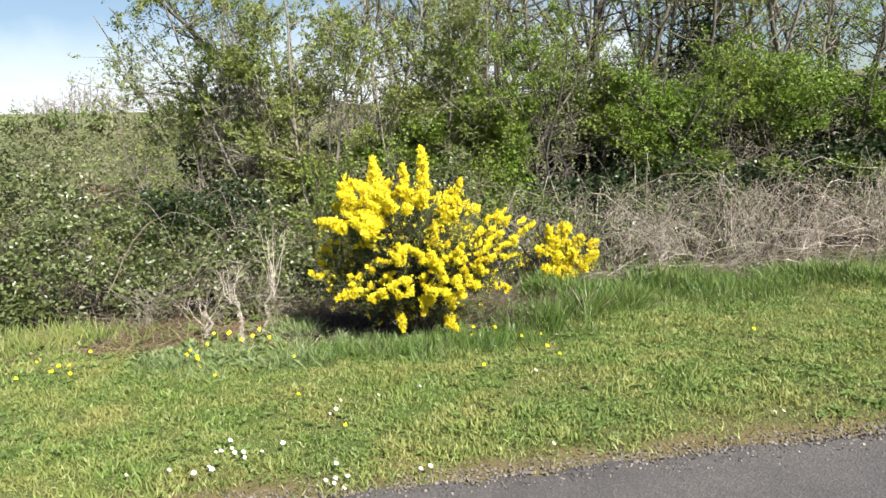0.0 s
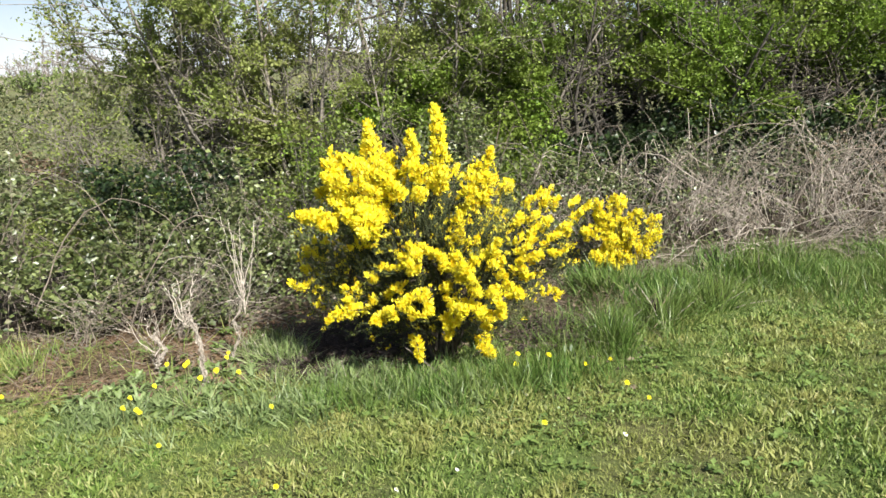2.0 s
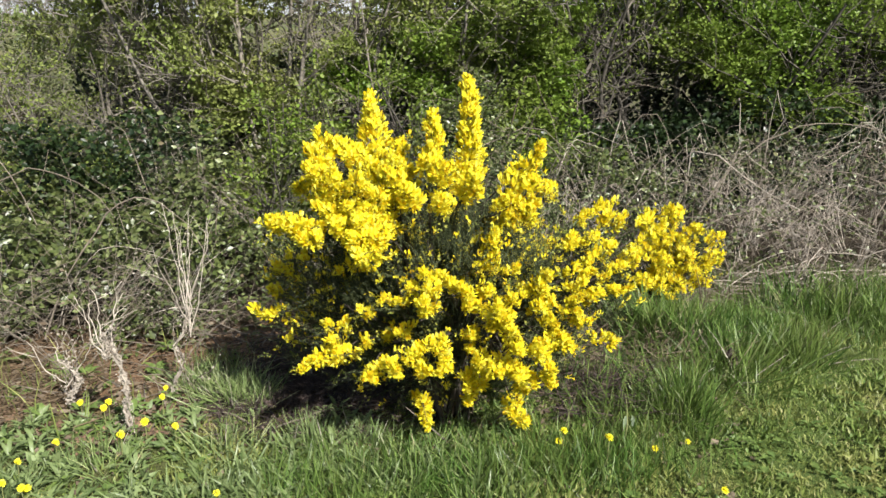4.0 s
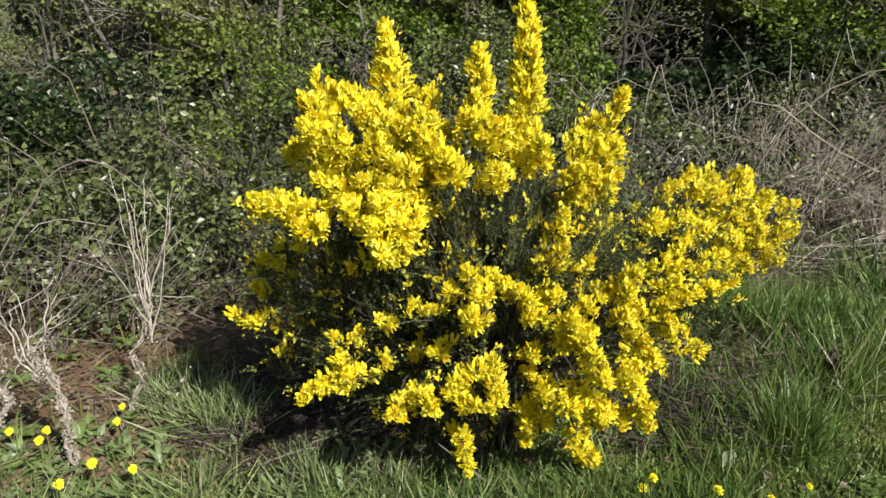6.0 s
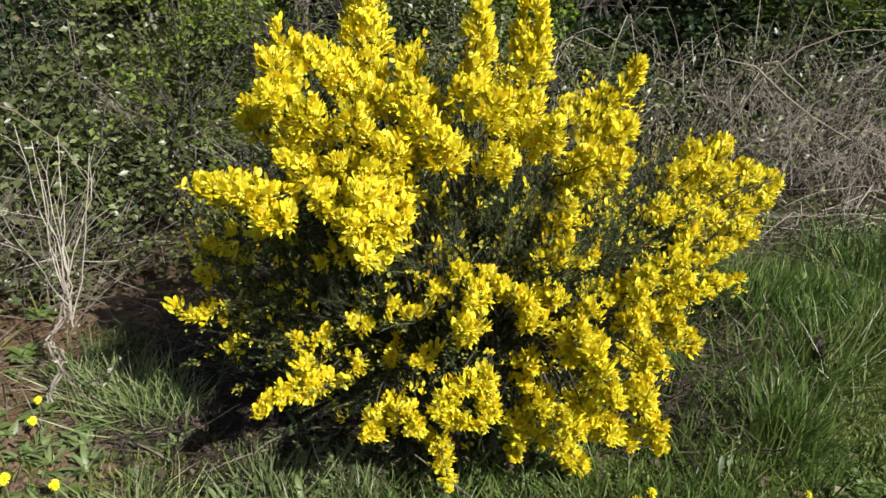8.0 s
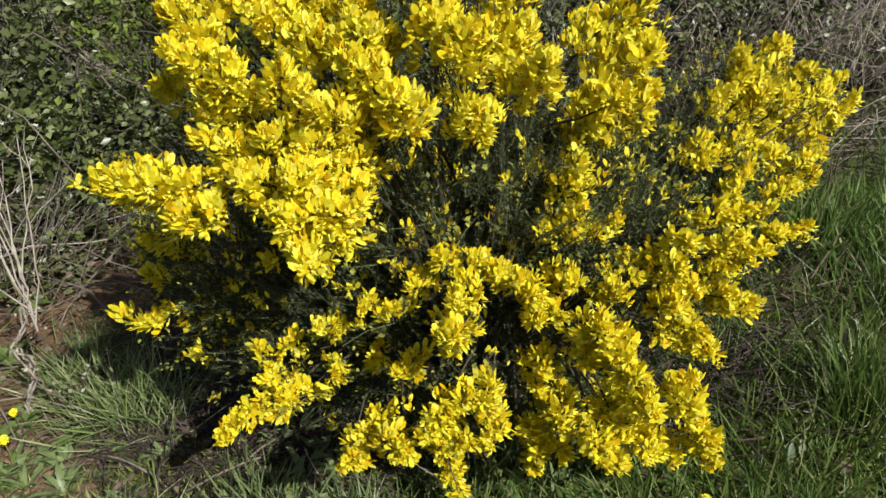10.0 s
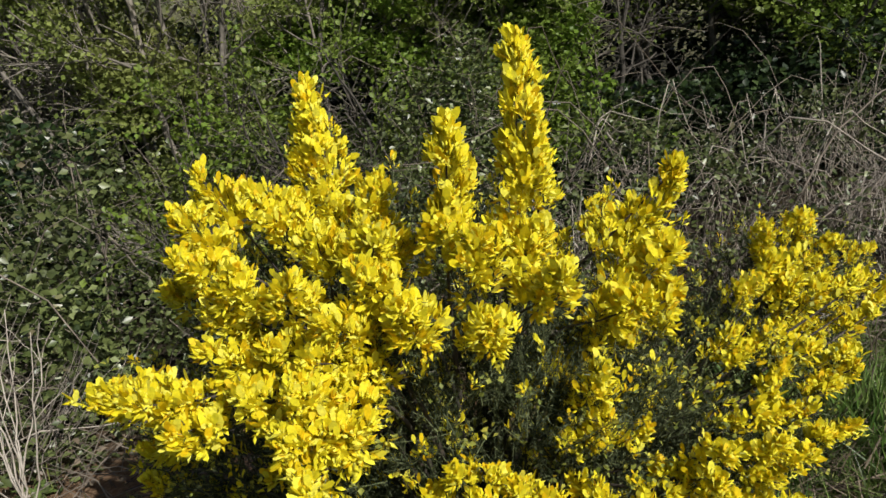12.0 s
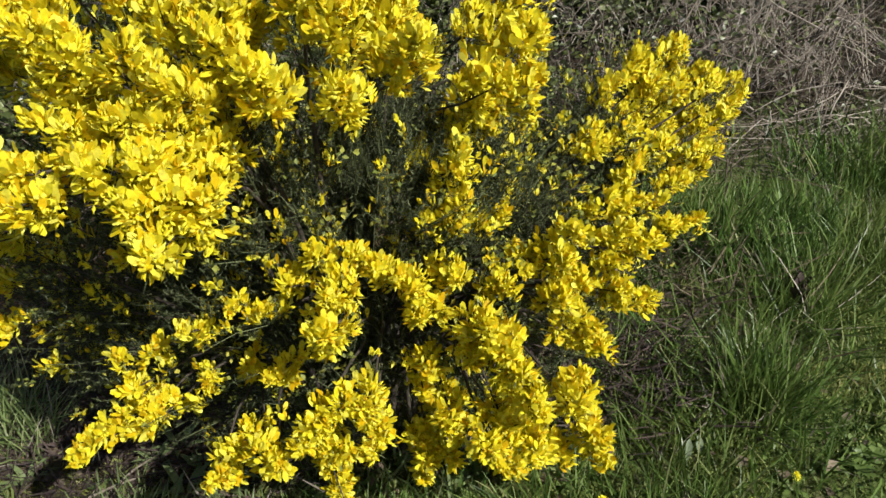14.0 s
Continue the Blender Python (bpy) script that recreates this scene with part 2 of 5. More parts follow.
def tubes(pts, rad, sides=4):
    """Bent rods: pts (N, n, 3), rad (N, n)."""
    N, n, _ = pts.shape
    tan = unit(np.gradient(pts, axis=1))
    ref = np.where(np.abs(tan[..., 2:3]) > 0.9, np.array([1.0, 0, 0]), np.array([0, 0, 1.0]))
    u = unit(np.cross(tan, ref))
    w = np.cross(tan, u)
    a = np.arange(sides) * 2 * np.pi / sides
    ring = u[:, :, None] * np.cos(a)[:, None] + w[:, :, None] * np.sin(a)[:, None]
    v = (pts[:, :, None] + ring * rad[:, :, None, None]).reshape(-1, 3)
    i, j, k = np.meshgrid(np.arange(N), np.arange(n - 1), np.arange(sides), indexing="ij")
    b = (i * n + j) * sides
    k2 = (k + 1) % sides
    f = np.stack([b + k, b + k2, b + sides + k2, b + sides + k], -1).reshape(-1, 4)
    return v, f


def joined(pieces):
    vs, fs, o = [], [], 0
    for v, f in pieces:
        vs.append(v)
        fs.append(f + o)
        o += len(v)
    return np.concatenate(vs), np.concatenate(fs)


def lumps(x, y, s, seed=0.0):
    """Smooth bumps of about -1 to 1."""
    return (np.sin(x * s + 1.3 * np.sin(y * s * 0.7 + seed) + seed) + np.sin(y * s * 1.3 + 1.7 * np.sin(x * s * 0.6 + seed * 2) + 2 * seed)
            + 0.6 * np.sin((x + y) * s * 2.1 + seed * 3)) / 2.6


LEAF = (np.array([(0, 0, 0), (0, .5, -.04), (0, 1, -.16), (-.33, .42, .08), (.33, .42, .08)]),
        np.array([(0, 1, 3), (1, 2, 3), (0, 4, 1), (1, 4, 2)]))
# a pea flower: an erect oval petal, and before it the folded wings with the keel
PETALS = (np.array([(0, .04, 0), (0, .36, .27), (-.24, .46, .36), (.24, .46, .36), (-.18, .70, .68), (.18, .70, .68), (0, .80, .80),
                    (0, .05, .0), (-.14, .50, .03), (.14, .50, .03), (0, .48, -.20), (0, .96, .02)]),
          np.array([(0, 1, 2), (0, 3, 1), (2, 1, 4), (1, 3, 5), (4, 1, 6), (1, 5, 6), (8, 11, 10), (10, 11, 9), (7, 9, 8), (8, 9, 11)]))
SPINE = (np.array([(-.07, 0, 0), (.07, 0, 0), (0, 1, 0)]), np.array([(0, 1, 2)]))


def blade_template(bend, width):
    w = width
    return (np.array([(-w, 0, 0), (w, 0, 0), (-w * .8, .45, bend * .2), (w * .8, .45, bend * .2), (-w * .45, .8, bend * .62), (w * .45, .8, bend * .62), (0, 1, bend)]),
            np.array([(0, 1, 3), (0, 3, 2), (2, 3, 5), (2, 5, 4), (4, 5, 6)]))


def thin_blade(bend, width):
    """A fine grass blade seen only as a streak."""
    return (np.array([(-width, 0, 0), (width, 0, 0), (width * .8, .5, bend * .25), (-width * .7, .6, bend * .36), (0, 1, bend)]),
            np.array([(0, 1, 2), (0, 2, 3), (3, 2, 4)]))


LEAF_SMALL = (np.array([(0, 0, 0), (-.36, .5, .10), (0, 1, -.06), (.36, .5, .10)]), np.array([(0, 2, 1), (0, 3, 2)]))
SHORT_BLADE = (np.array([(-.05, 0, 0), (.06, 0, 0), (-.04, .6, .12), (0, 1, .42)]), np.array([(0, 1, 2), (1, 3, 2)]))


# ---- ground and road ----
def ground_z(x, y):
    x, y = np.asarray(x, float), np.asarray(y, float)
    z = -0.075 + 0.022 * np.clip(x, -6, 6)
    back = np.clip(y - 4.9, 0, 4)
    side = 1 / (1 + np.exp(-np.clip(x + 0.1, -9, 9) * 2.2))
    z = z + back * (-0.035 * (1 - side) + 0.045 * side) + 0.012 * lumps(x, y, 2.2, 0.6) * np.clip((y - 3.0) * 2, 0, 1)
    z = z - 0.03 * np.clip((road_edge(x) - y) * 3, 0, 1)
    d = np.clip(np.hypot(x, y) - 16, 0, 190)
    return z + np.where(y > 0, d * 0.078, 0) + np.where(y > 0, 0.15 * lumps(x, y, 0.12, 2.0) * np.clip(d / 12, 0, 1), 0)


def steps(*spans):
    return np.unique(np.concatenate([np.linspace(a, b, k) for a, b, k in spans]).round(4))


def sheet(xs, ys, height):
    X, Y = np.meshgrid(xs, ys)
    v = np.stack([X, Y, height(X, Y)], -1).reshape(-1, 3)
    nx = len(xs)
    i, j = np.meshgrid(np.arange(nx - 1), np.arange(len(ys) - 1))
    b = j * nx + i
    return v, np.stack([b, b + 1, b + 1 + nx, b + nx], -1).reshape(-1, 4)


gv, gf = sheet(steps((-1500, -60, 14), (-60, -8, 27), (-8, 9, 140), (9, 60, 27), (60, 1500, 14)),
               steps((-1500, -20, 10), (-20, 2, 23), (2, 10, 90), (10, 60, 51), (60, 1500, 20)), ground_z)
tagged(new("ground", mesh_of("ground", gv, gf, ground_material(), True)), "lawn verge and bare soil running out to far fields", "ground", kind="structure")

rx = np.linspace(-40, 40, 801)
edge = road_edge(rx) + 0.04 * lumps(rx, rx * 0, 9.0, 1.0) + 0.028 * rng.normal(size=rx.size)
rows_v = [np.stack([rx, edge - w, ground_z(rx, edge - w) + (0.012 if w else 0.003)], -1) for w in (0.0, 0.05, 0.3, 1.0, 2.5, 4.6)]
rv = np.concatenate(rows_v)
ri, rj = np.meshgrid(np.arange(800), np.arange(5))
rb = rj * 801 + ri
tagged(new("road", mesh_of("road", rv, np.stack([rb, rb + 801, rb + 802, rb + 1], -1).reshape(-1, 4), road_material(), True)),
       "grey worn tarmac path with a crumbling edge", "road", kind="structure")

# crumbs of stone along the tarmac's edge
n_grit = 7500
gx = rng.uniform(-2.5, 4.5, n_grit)
gy = road_edge(gx) + rng.normal(0.03, 0.07, n_grit)
STONE = (np.array([(-.5, -.4, 0), (.5, -.5, 0), (.45, .5, 0), (-.4, .45, 0), (0, 0, .55)]), np.array([(0, 1, 4), (1, 2, 4), (2, 3, 4), (3, 0, 4)]))
sv, sf = strew(STONE, np.stack([gx, gy, ground_z(gx, gy) + np.where(gy < road_edge(gx), 0.013, 0.003)], -1), axes_along(np.stack([rng.normal(size=n_grit), rng.normal(size=n_grit), np.zeros(n_grit)], -1)) * np.array([1, 1, 1]), rng.uniform(0.003, 0.014, n_grit))
M_GRIT = bark("grit", (0.085, 0.074, 0.062), (0.20, 0.178, 0.155), 40.0)
tagged(new("grit", mesh_of("grit", sv, sf, M_GRIT)), "loose stone crumbs along the tarmac edge", "gravel", kind="stuff")

# ---- grass ----
def blades(name, label, x, y, length, material, template, lean=0.5, kind="stuff", category="grass"):
    n = len(x)
    d = np.stack([rng.normal(0, lean, n), rng.normal(0, lean, n), np.ones(n)], -1)
    v, f = strew(template, np.stack([x, y, ground_z(x, y) - 0.004], -1), axes_along(d), length)
    return tagged(new(name, mesh_of(name, v, f, material)), label, category, kind=kind)


def lawn_spots(n, x0, x1, y0, y1):
    x, y = rng.uniform(x0, x1, n), rng.uniform(y0, y1, n)
    off = y - road_edge(x) + 0.13 * lumps(x, y, 6.0, 3.0)
    keep = rng.random(n) < np.clip((off - 0.02) / (0.24 + 0.16 * np.clip(x, 0, 2)), 0, 1) ** 1.3
    bare = np.clip((y - 5.22 + 0.26 * np.exp(-((x + 1.75) / 0.55) ** 2) + 0.28 * lumps(x, y, 3.0, 1.0) + 0.10 * lumps(x, y, 9.0, 2.0)) * 2.2, 0, 1) * (x < -0.45) * np.clip((x + 3.15) * 4, 0.35, 1)
    keep &= rng.random(n) > bare * 0.95
    rim = np.minimum(np.minimum(x - x0, x1 - x), (y1 - y))
    keep &= rng.random(n) < np.clip(rim / 0.9, 0.12, 1)
    return x[keep], y[keep]


lx, ly = lawn_spots(250000, -3.6, 4.2, 2.7, 6.2)
tall = np.clip(0.5 + 0.3 * lumps(lx, ly, 4.0, 2.0) + 0.45 * lumps(lx, ly, 15.0, 0.6), 0, 1.2)
blades("lawn", "mown spring grass with paler patches", lx, ly, rng.uniform(0.020, 0.046, len(lx)) * (0.5 + 0.95 * tall), M_LAWN, SHORT_BLADE, 0.75)

for k, (x0, x1, y0, y1, cnt) in enumerate(((-9, -3.0, 1.4, 6.0, 20000), (3.6, 9, 3.2, 7.0, 20000), (-8, 8, -4.5, -1.5, 4000))):
    ox, oy = rng.uniform(x0, x1, cnt), rng.uniform(y0, y1, cnt)
    off = np.where(k == 2, road_edge(ox) - 4.6 - oy, oy - road_edge(ox))
    ok = rng.random(cnt) < np.clip((off - 0.02) / 0.22, 0, 1)
    blades("verge_grass", "mown spring grass along the tarmac", ox[ok], oy[ok], rng.uniform(0.04, 0.085, int(ok.sum())), M_LAWN, SHORT_BLADE, 0.65)

# long rough grass at the foot of the dry brambles and round the gorse
n = 33000
tx, ty = rng.uniform(0.2, 4.6, n) + np.abs(rng.normal(0, .35, n)), rng.normal(6.05, 0.42, n)
front = 5.34 + 0.16 * lumps(tx, ty, 3.0, 0.3) + 0.15 * np.clip(tx - 2.0, 0, 2)
keep = (ty > front + rng.normal(0, 0.18, n) - np.abs(rng.normal(0, 0.25, n)) * (tx > 0.9)) & (ty < 6.5 + rng.normal(0, .12, n)) & ~((tx < 0.62) & (ty > 5.30)) & (rng.random(n) < np.where(ty < 5.95, np.clip((tx - 0.62) / 0.5, 0.04, 1), 1))
keep &= rng.random(n) < 0.72 + 0.6 * lumps(tx, ty, 4.2, 9.0)
tx, ty = tx[keep], ty[keep]
grown = np.clip((ty - 5.05) / 0.95, 0.2, 1) * np.clip(1.15 - 0.12 * tx, 0.6, 1)
blades("long_grass", "long green grass along the hedge foot", tx, ty, rng.uniform(0.09, 0.25, len(tx)) * grown * (0.85 + 0.55 * lumps(tx, ty, 5.0, 4.0)), M_TALL, thin_blade(0.36, 0.015), 0.36)
n = 7000
tx, ty = rng.uniform(-1.0, 1.3, n), rng.normal(4.98, 0.13, n)
keep = (tx > -0.95) & (tx < 0.5 + rng.normal(0, .15, n)) & (rng.random(n) < np.clip(1.1 - np.abs(tx - 0.2) * 0.6, 0.1, 1))
tx, ty = tx[keep], ty[keep]
blades("grass_fringe", "longer grass left unmown under the gorse", tx, ty, rng.uniform(0.06, 0.15, len(tx)), M_TALL, blade_template(0.4, 0.017), 0.42)


def tussock(x, y, n, length, spread, material, label, width=0.02):
    t = thing("grass_tussock", (x, y, float(ground_z(x, y))), label, "grass", "grass tussocks")
    px, py = x + rng.normal(0, spread, n), y + rng.normal(0, spread, n)
    out = np.stack([(px - x) * 5 + rng.normal(0, .25, n), (py - y) * 5 + rng.normal(0, .25, n), np.ones(n)], -1)
    v, f = strew(blade_template(0.75 if material is M_TUFT else 0.42, width), np.stack([px, py, ground_z(px, py) - 0.004], -1), axes_along(out), rng.uniform(0.5, 1, n) * length)
    part("turf", mesh_of("turf", v, f, material), t, kind="stuff")
    k = n // (9 if material is M_TUFT else 20)
    v, f = strew(blade_template(0.62, width * 0.8), np.stack([px[:k], py[:k], ground_z(px[:k], py[:k]) - 0.004], -1), axes_along(out[:k] * (1.8, 1.8, 0.7)), rng.uniform(0.5, 0.95, k) * length)
    part("dead_thatch", mesh_of("dead_thatch", v, f, M_HUSK), t, "bleached dead blades", "stuff")


tussock(0.71, 5.30, 520, 0.26, 0.045, M_TALL, "dense tussock of long bright grass", 0.013)
tussock(1.05, 5.62, 300, 0.27, 0.08, M_TALL, "dense tussock of long bright grass", 0.013)
tussock(1.42, 5.75, 260, 0.24, 0.08, M_TALL, "dense tussock of long bright grass", 0.013)
PALE = "pale tuft of arching grass on bare soil"
tussock(-1.29, 5.84, 420, 0.18, 0.070, M_TUFT, PALE, 0.019)
tussock(-1.14, 5.74, 150, 0.17, 0.05, M_TUFT, PALE, 0.017)
tussock(-1.48, 6.02, 130, 0.17, 0.05, M_TUFT, PALE, 0.018)
tussock(-1.18, 5.30, 110, 0.15, 0.06, M_TUFT, PALE, 0.02)
tussock(-1.60, 5.20, 110, 0.15, 0.07, M_TUFT, PALE, 0.02)
tussock(-0.80, 5.30, 170, 0.15, 0.06, M_STRAP, "grey-green tuft of arching grass beside the gorse", 0.024)
tussock(-0.58, 5.24, 130, 0.13, 0.06, M_STRAP, "grey-green tuft of arching grass beside the gorse", 0.024)

# rough unmown grass and nettles creeping out of the bank's foot
n = 5200
gx2, gy2 = rng.uniform(-4.6, -1.7, n), rng.normal(6.05, 0.34, n)
ok = (rng.random(n) < np.where(gx2 < -2.95, 1.0, 0.10)) & (lumps(gx2, gy2, 5.0, 0.4) > -0.3) & (gy2 > 5.3)
blades("rough_grass", "rough unmown grass at the foot of the brambles", gx2[ok], gy2[ok], rng.uniform(.08, .2, int(ok.sum())), M_LAWN, blade_template(0.45, 0.02), 0.45)

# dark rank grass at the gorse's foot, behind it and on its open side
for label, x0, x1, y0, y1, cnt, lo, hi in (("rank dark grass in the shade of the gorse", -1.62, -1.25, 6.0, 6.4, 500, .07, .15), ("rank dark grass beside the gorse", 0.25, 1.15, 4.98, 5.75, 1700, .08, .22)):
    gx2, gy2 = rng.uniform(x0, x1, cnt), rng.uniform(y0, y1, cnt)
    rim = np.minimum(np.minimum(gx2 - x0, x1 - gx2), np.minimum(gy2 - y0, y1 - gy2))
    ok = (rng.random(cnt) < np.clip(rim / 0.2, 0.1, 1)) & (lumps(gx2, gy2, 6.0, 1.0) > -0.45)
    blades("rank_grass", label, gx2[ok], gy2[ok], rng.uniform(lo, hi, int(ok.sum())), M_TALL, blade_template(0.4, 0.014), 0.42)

# broad pale blades flopping over one another in front of the soil
n = 3600
gx2, gy2 = rng.uniform(-2.2, 0.0, n), rng.normal(4.95, 0.16, n)
ok = lumps(gx2, gy2, 7.0, 2.0) > -0.1
blades("strap_grass", "broad pale grass blades flopping over the bare soil", gx2[ok], gy2[ok], rng.uniform(.05, .12, int(ok.sum())), M_STRAP, blade_template(0.55, 0.04), 0.8)


# ---- gorse ----
FLOWER_MESH = mesh_of("flower", *PETALS, M_PETAL)


def shoot(bush, tip, heart, length, R, full, r, single=False):
    """A flowering shoot: a woody axis set with spines, and pea flowers crowded round it up to the tip."""
    tip, heart = np.array(tip, float), np.array(heart, float)
    d = unit(tip - heart)
    d = unit(d + np.array([0, 0, 0.15]))
    tip_in = tip - d * 0.024
    bend = r.normal(0, 0.012, 3)
    base = tip_in - d * length
    axis = lambda s: base + (tip_in - base) * s[:, None] + np.sin(s * np.pi)[:, None] * bend
    a = unit(np.cross(d, r.normal(size=3)))
    b = np.cross(d, a)
    R = max(R - 0.006, 0.014)
    # flowers stand in small whorls, each fanning outwards and up
    k = max(5, int(full * (1500 * 2 * np.pi * R * length + 11)))
    s = r.random(k) ** 0.85
    ang = r.uniform(0, 2 * np.pi, k)
    radial = np.cos(ang)[:, None] * a + np.sin(ang)[:, None] * b
    prof = R * np.clip((1.06 - s ** 5) * (0.80 + 0.28 * np.sin(ang * 2 + s * 9 + r.uniform(0, 6))), 0.06, 1.1)
    pos = axis(s) + radial * (prof * r.uniform(0.62, 1.04, k) - 0.010)[:, None]
    out = unit(radial * 0.9 + d * (0.25 + 0.7 * s[:, None] ** 2) + r.normal(0, 0.18, (k, 3)) + np.array([0, 0, 0.12]))
    per = r.integers(3, 7, k)
    gap = lumps(pos[:, 0] + pos[:, 2] * 0.7, pos[:, 1] - pos[:, 2] * 0.6, 62.0, float(r.uniform(0, 6))) < -0.5
    per[gap] = 0
    n = int(per.sum())
    pos = np.repeat(pos, per, 0) + r.normal(0, 0.0055, (n, 3))
    out = np.repeat(out, per, 0) + r.normal(0, 0.28, (n, 3))
    ax = axes_up(out, r, 0.36)
    v, f = strew(PETALS, pos, ax, r.uniform(0.0175, 0.0265, n) * (1.12 if length >= 0.1 else 0.96))
    spike = part("flower_spike", mesh_of("flower_spike", v, f, M_PETAL), bush, kind="stuff")
    if single and tip[1] < 5.4:
        # the outermost flowers, each by itself
        for j in range(3):
            q = axis(np.array([0.30 + 0.2 * j]))[0] + unit(np.array([r.normal(0, .5), -1.0, 0.4])) * R * 0.7
            ax = axes_up((unit(q - axis(np.array([0.5]))[0]) + r.normal(0, .2, 3))[None], r, 0.4)[0]
            m = Matrix(ax.tolist()).to_4x4() @ Matrix.Scale(float(r.uniform(.020, .026)), 4)
            m.translation = q
            part("flower", FLOWER_MESH, spike).matrix_basis = m
    k = int(70 + 2600 * R * length * 3)
    s = r.uniform(-0.5, 1.0, k)
    ang = r.uniform(0, 2 * np.pi, k)
    radial = np.cos(ang)[:, None] * a + np.sin(ang)[:, None] * b
    pos = axis(s) + radial * (r.random(k) * R * 0.75)[:, None]
    v1, f1 = strew(SPINE, pos, axes_along(radial + d * 0.6 + r.normal(0, .4, (k, 3)), r), r.uniform(0.010, 0.020, k))
    part("spiny_foliage", mesh_of("spiny_foliage", v1, f1, M_SPINE), spike, "dark green thorns", "stuff")
    return base, d


def siblings(rows, heart, r, extra):
    """Shorter shoots that crowd round the leading ones, set a little deeper in the bush."""
    out = []
    for x, y, z, length, R, full in rows:
        for k in range(extra):
            p = np.array((x, y, z)) + r.normal(0, 0.042, 3)
            p = p + unit(np.array(heart) - p) * r.uniform(0.05, 0.13)
            out.append((*p, length * r.uniform(.5, .8), R * r.uniform(.55, .85), full * r.uniform(.5, .9), False))
    return out


def gorse(place, label, limbs, fill, n_fill, seed):
    r = np.random.default_rng(seed)
    bush = thing("gorse_bush", place, label, "shrub", "gorse bushes")
    wood = []
    for heart, rows, extra in limbs:
        for x, y, z, length, R, full, main in [(*row, True) for row in rows] + siblings(rows, heart, r, extra):
            base, d = shoot(bush, (x, y, z), heart, length, R * (1.2 if extra else 1.04), full, r, main and not extra and place[1] < 6)
            t = np.linspace(0, 1, 9)[:, None]
            p0, p1, p2 = np.array(place) + r.normal(0, .05, 3) * (1, 1, 0), np.array(heart) + r.normal(0, .04, 3), base
            line = (1 - t) ** 2 * p0 + 2 * t * (1 - t) * p1 + t * t * p2
            line = np.concatenate([line, (base + d * length * 0.9)[None]])
            wood.append(line)
    wood = np.array(wood)
    rad = np.linspace(0.008, 0.0014, 10)[None] * r.uniform(0.7, 1.4, (len(wood), 1))
    for line, rr in zip(wood, rad):
        v, f = tubes(line[None], rr[None], 5)
        part("branch", mesh_of("branch", v, f, M_GORSE_WOOD, True), bush, "thin dark woody branch")
    # the dark, thorny inside: side shoots set with spines
    which = r.choice(len(fill), n_fill, p=np.array([f[2] for f in fill]) / sum(f[2] for f in fill))
    c, size = np.array([f[0] for f in fill])[which], np.array([f[1] for f in fill])[which]
    q = unit(r.normal(size=(n_fill, 3))) * r.random((n_fill, 1)) ** 0.45
    start = c + q * size
    hollow = lumps(start[:, 0] * 1.1 + start[:, 2] * 0.9, start[:, 1] * 1.2 - start[:, 2], 13.0, 1.9)
    solid = hollow > -0.12
    start, c, q = start[solid], c[solid], q[solid]
    n_fill = len(start)
    start[:, 2] = np.maximum(start[:, 2], ground_z(start[:, 0], start[:, 1]) + 0.03)
    way = unit(start - (c - np.array([0, 0, 0.35]))) + r.normal(0, .35, (n_fill, 3))
    ln = r.uniform(0.06, 0.15, n_fill)
    t = np.linspace(0, 1, 3)
    tw = start[:, None] + unit(way)[:, None] * (t[None, :, None] * ln[:, None, None]) + r.normal(0, .004, (n_fill, 3, 3))
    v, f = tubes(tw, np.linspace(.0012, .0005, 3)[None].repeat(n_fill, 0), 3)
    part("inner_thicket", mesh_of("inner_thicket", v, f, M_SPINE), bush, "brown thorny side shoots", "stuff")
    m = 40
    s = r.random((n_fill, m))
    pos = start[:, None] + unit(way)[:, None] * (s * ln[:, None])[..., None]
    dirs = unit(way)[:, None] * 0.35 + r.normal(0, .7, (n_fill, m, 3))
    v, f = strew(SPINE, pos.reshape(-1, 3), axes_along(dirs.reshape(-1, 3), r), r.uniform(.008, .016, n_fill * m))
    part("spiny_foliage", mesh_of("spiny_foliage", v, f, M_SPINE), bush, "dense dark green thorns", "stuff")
    # a few single flowers and pale green buds scattered through the thorns
    outer = np.flatnonzero(np.linalg.norm(q, axis=1) > 0.72)
    pick = np.repeat(r.choice(outer, min(len(outer), n_fill // 11), replace=False), 5)
    k = len(pick)
    pos = start[pick] + unit(way)[pick] * (ln[pick] * r.uniform(.75, 1.05, k))[:, None] + r.normal(0, .006, (k, 3))
    v, f = strew(PETALS, pos, axes_up(unit(way)[pick] + r.normal(0, .5, (k, 3)), r), r.uniform(.014, .021, k))
    part("loose_bloom", mesh_of("loose_bloom", v, f, M_PETAL), bush, "single yellow flowers among the thorns", "stuff")
    pick = np.repeat(r.choice(outer, min(len(outer), n_fill // 6), replace=False), 8)
    k = len(pick)
    pos = start[pick] + unit(way)[pick] * (ln[pick] * r.uniform(.6, 1.1, k))[:, None] + r.normal(0, .009, (k, 3))
    v, f = strew(LEAF_SMALL, pos, axes_up(unit(way)[pick] + r.normal(0, .6, (k, 3)), r), r.uniform(.009, .016, k))
    part("bud_spray", mesh_of("bud_spray", v, f, M_BUD), bush, "pale green unopened buds", "stuff")
    return bush


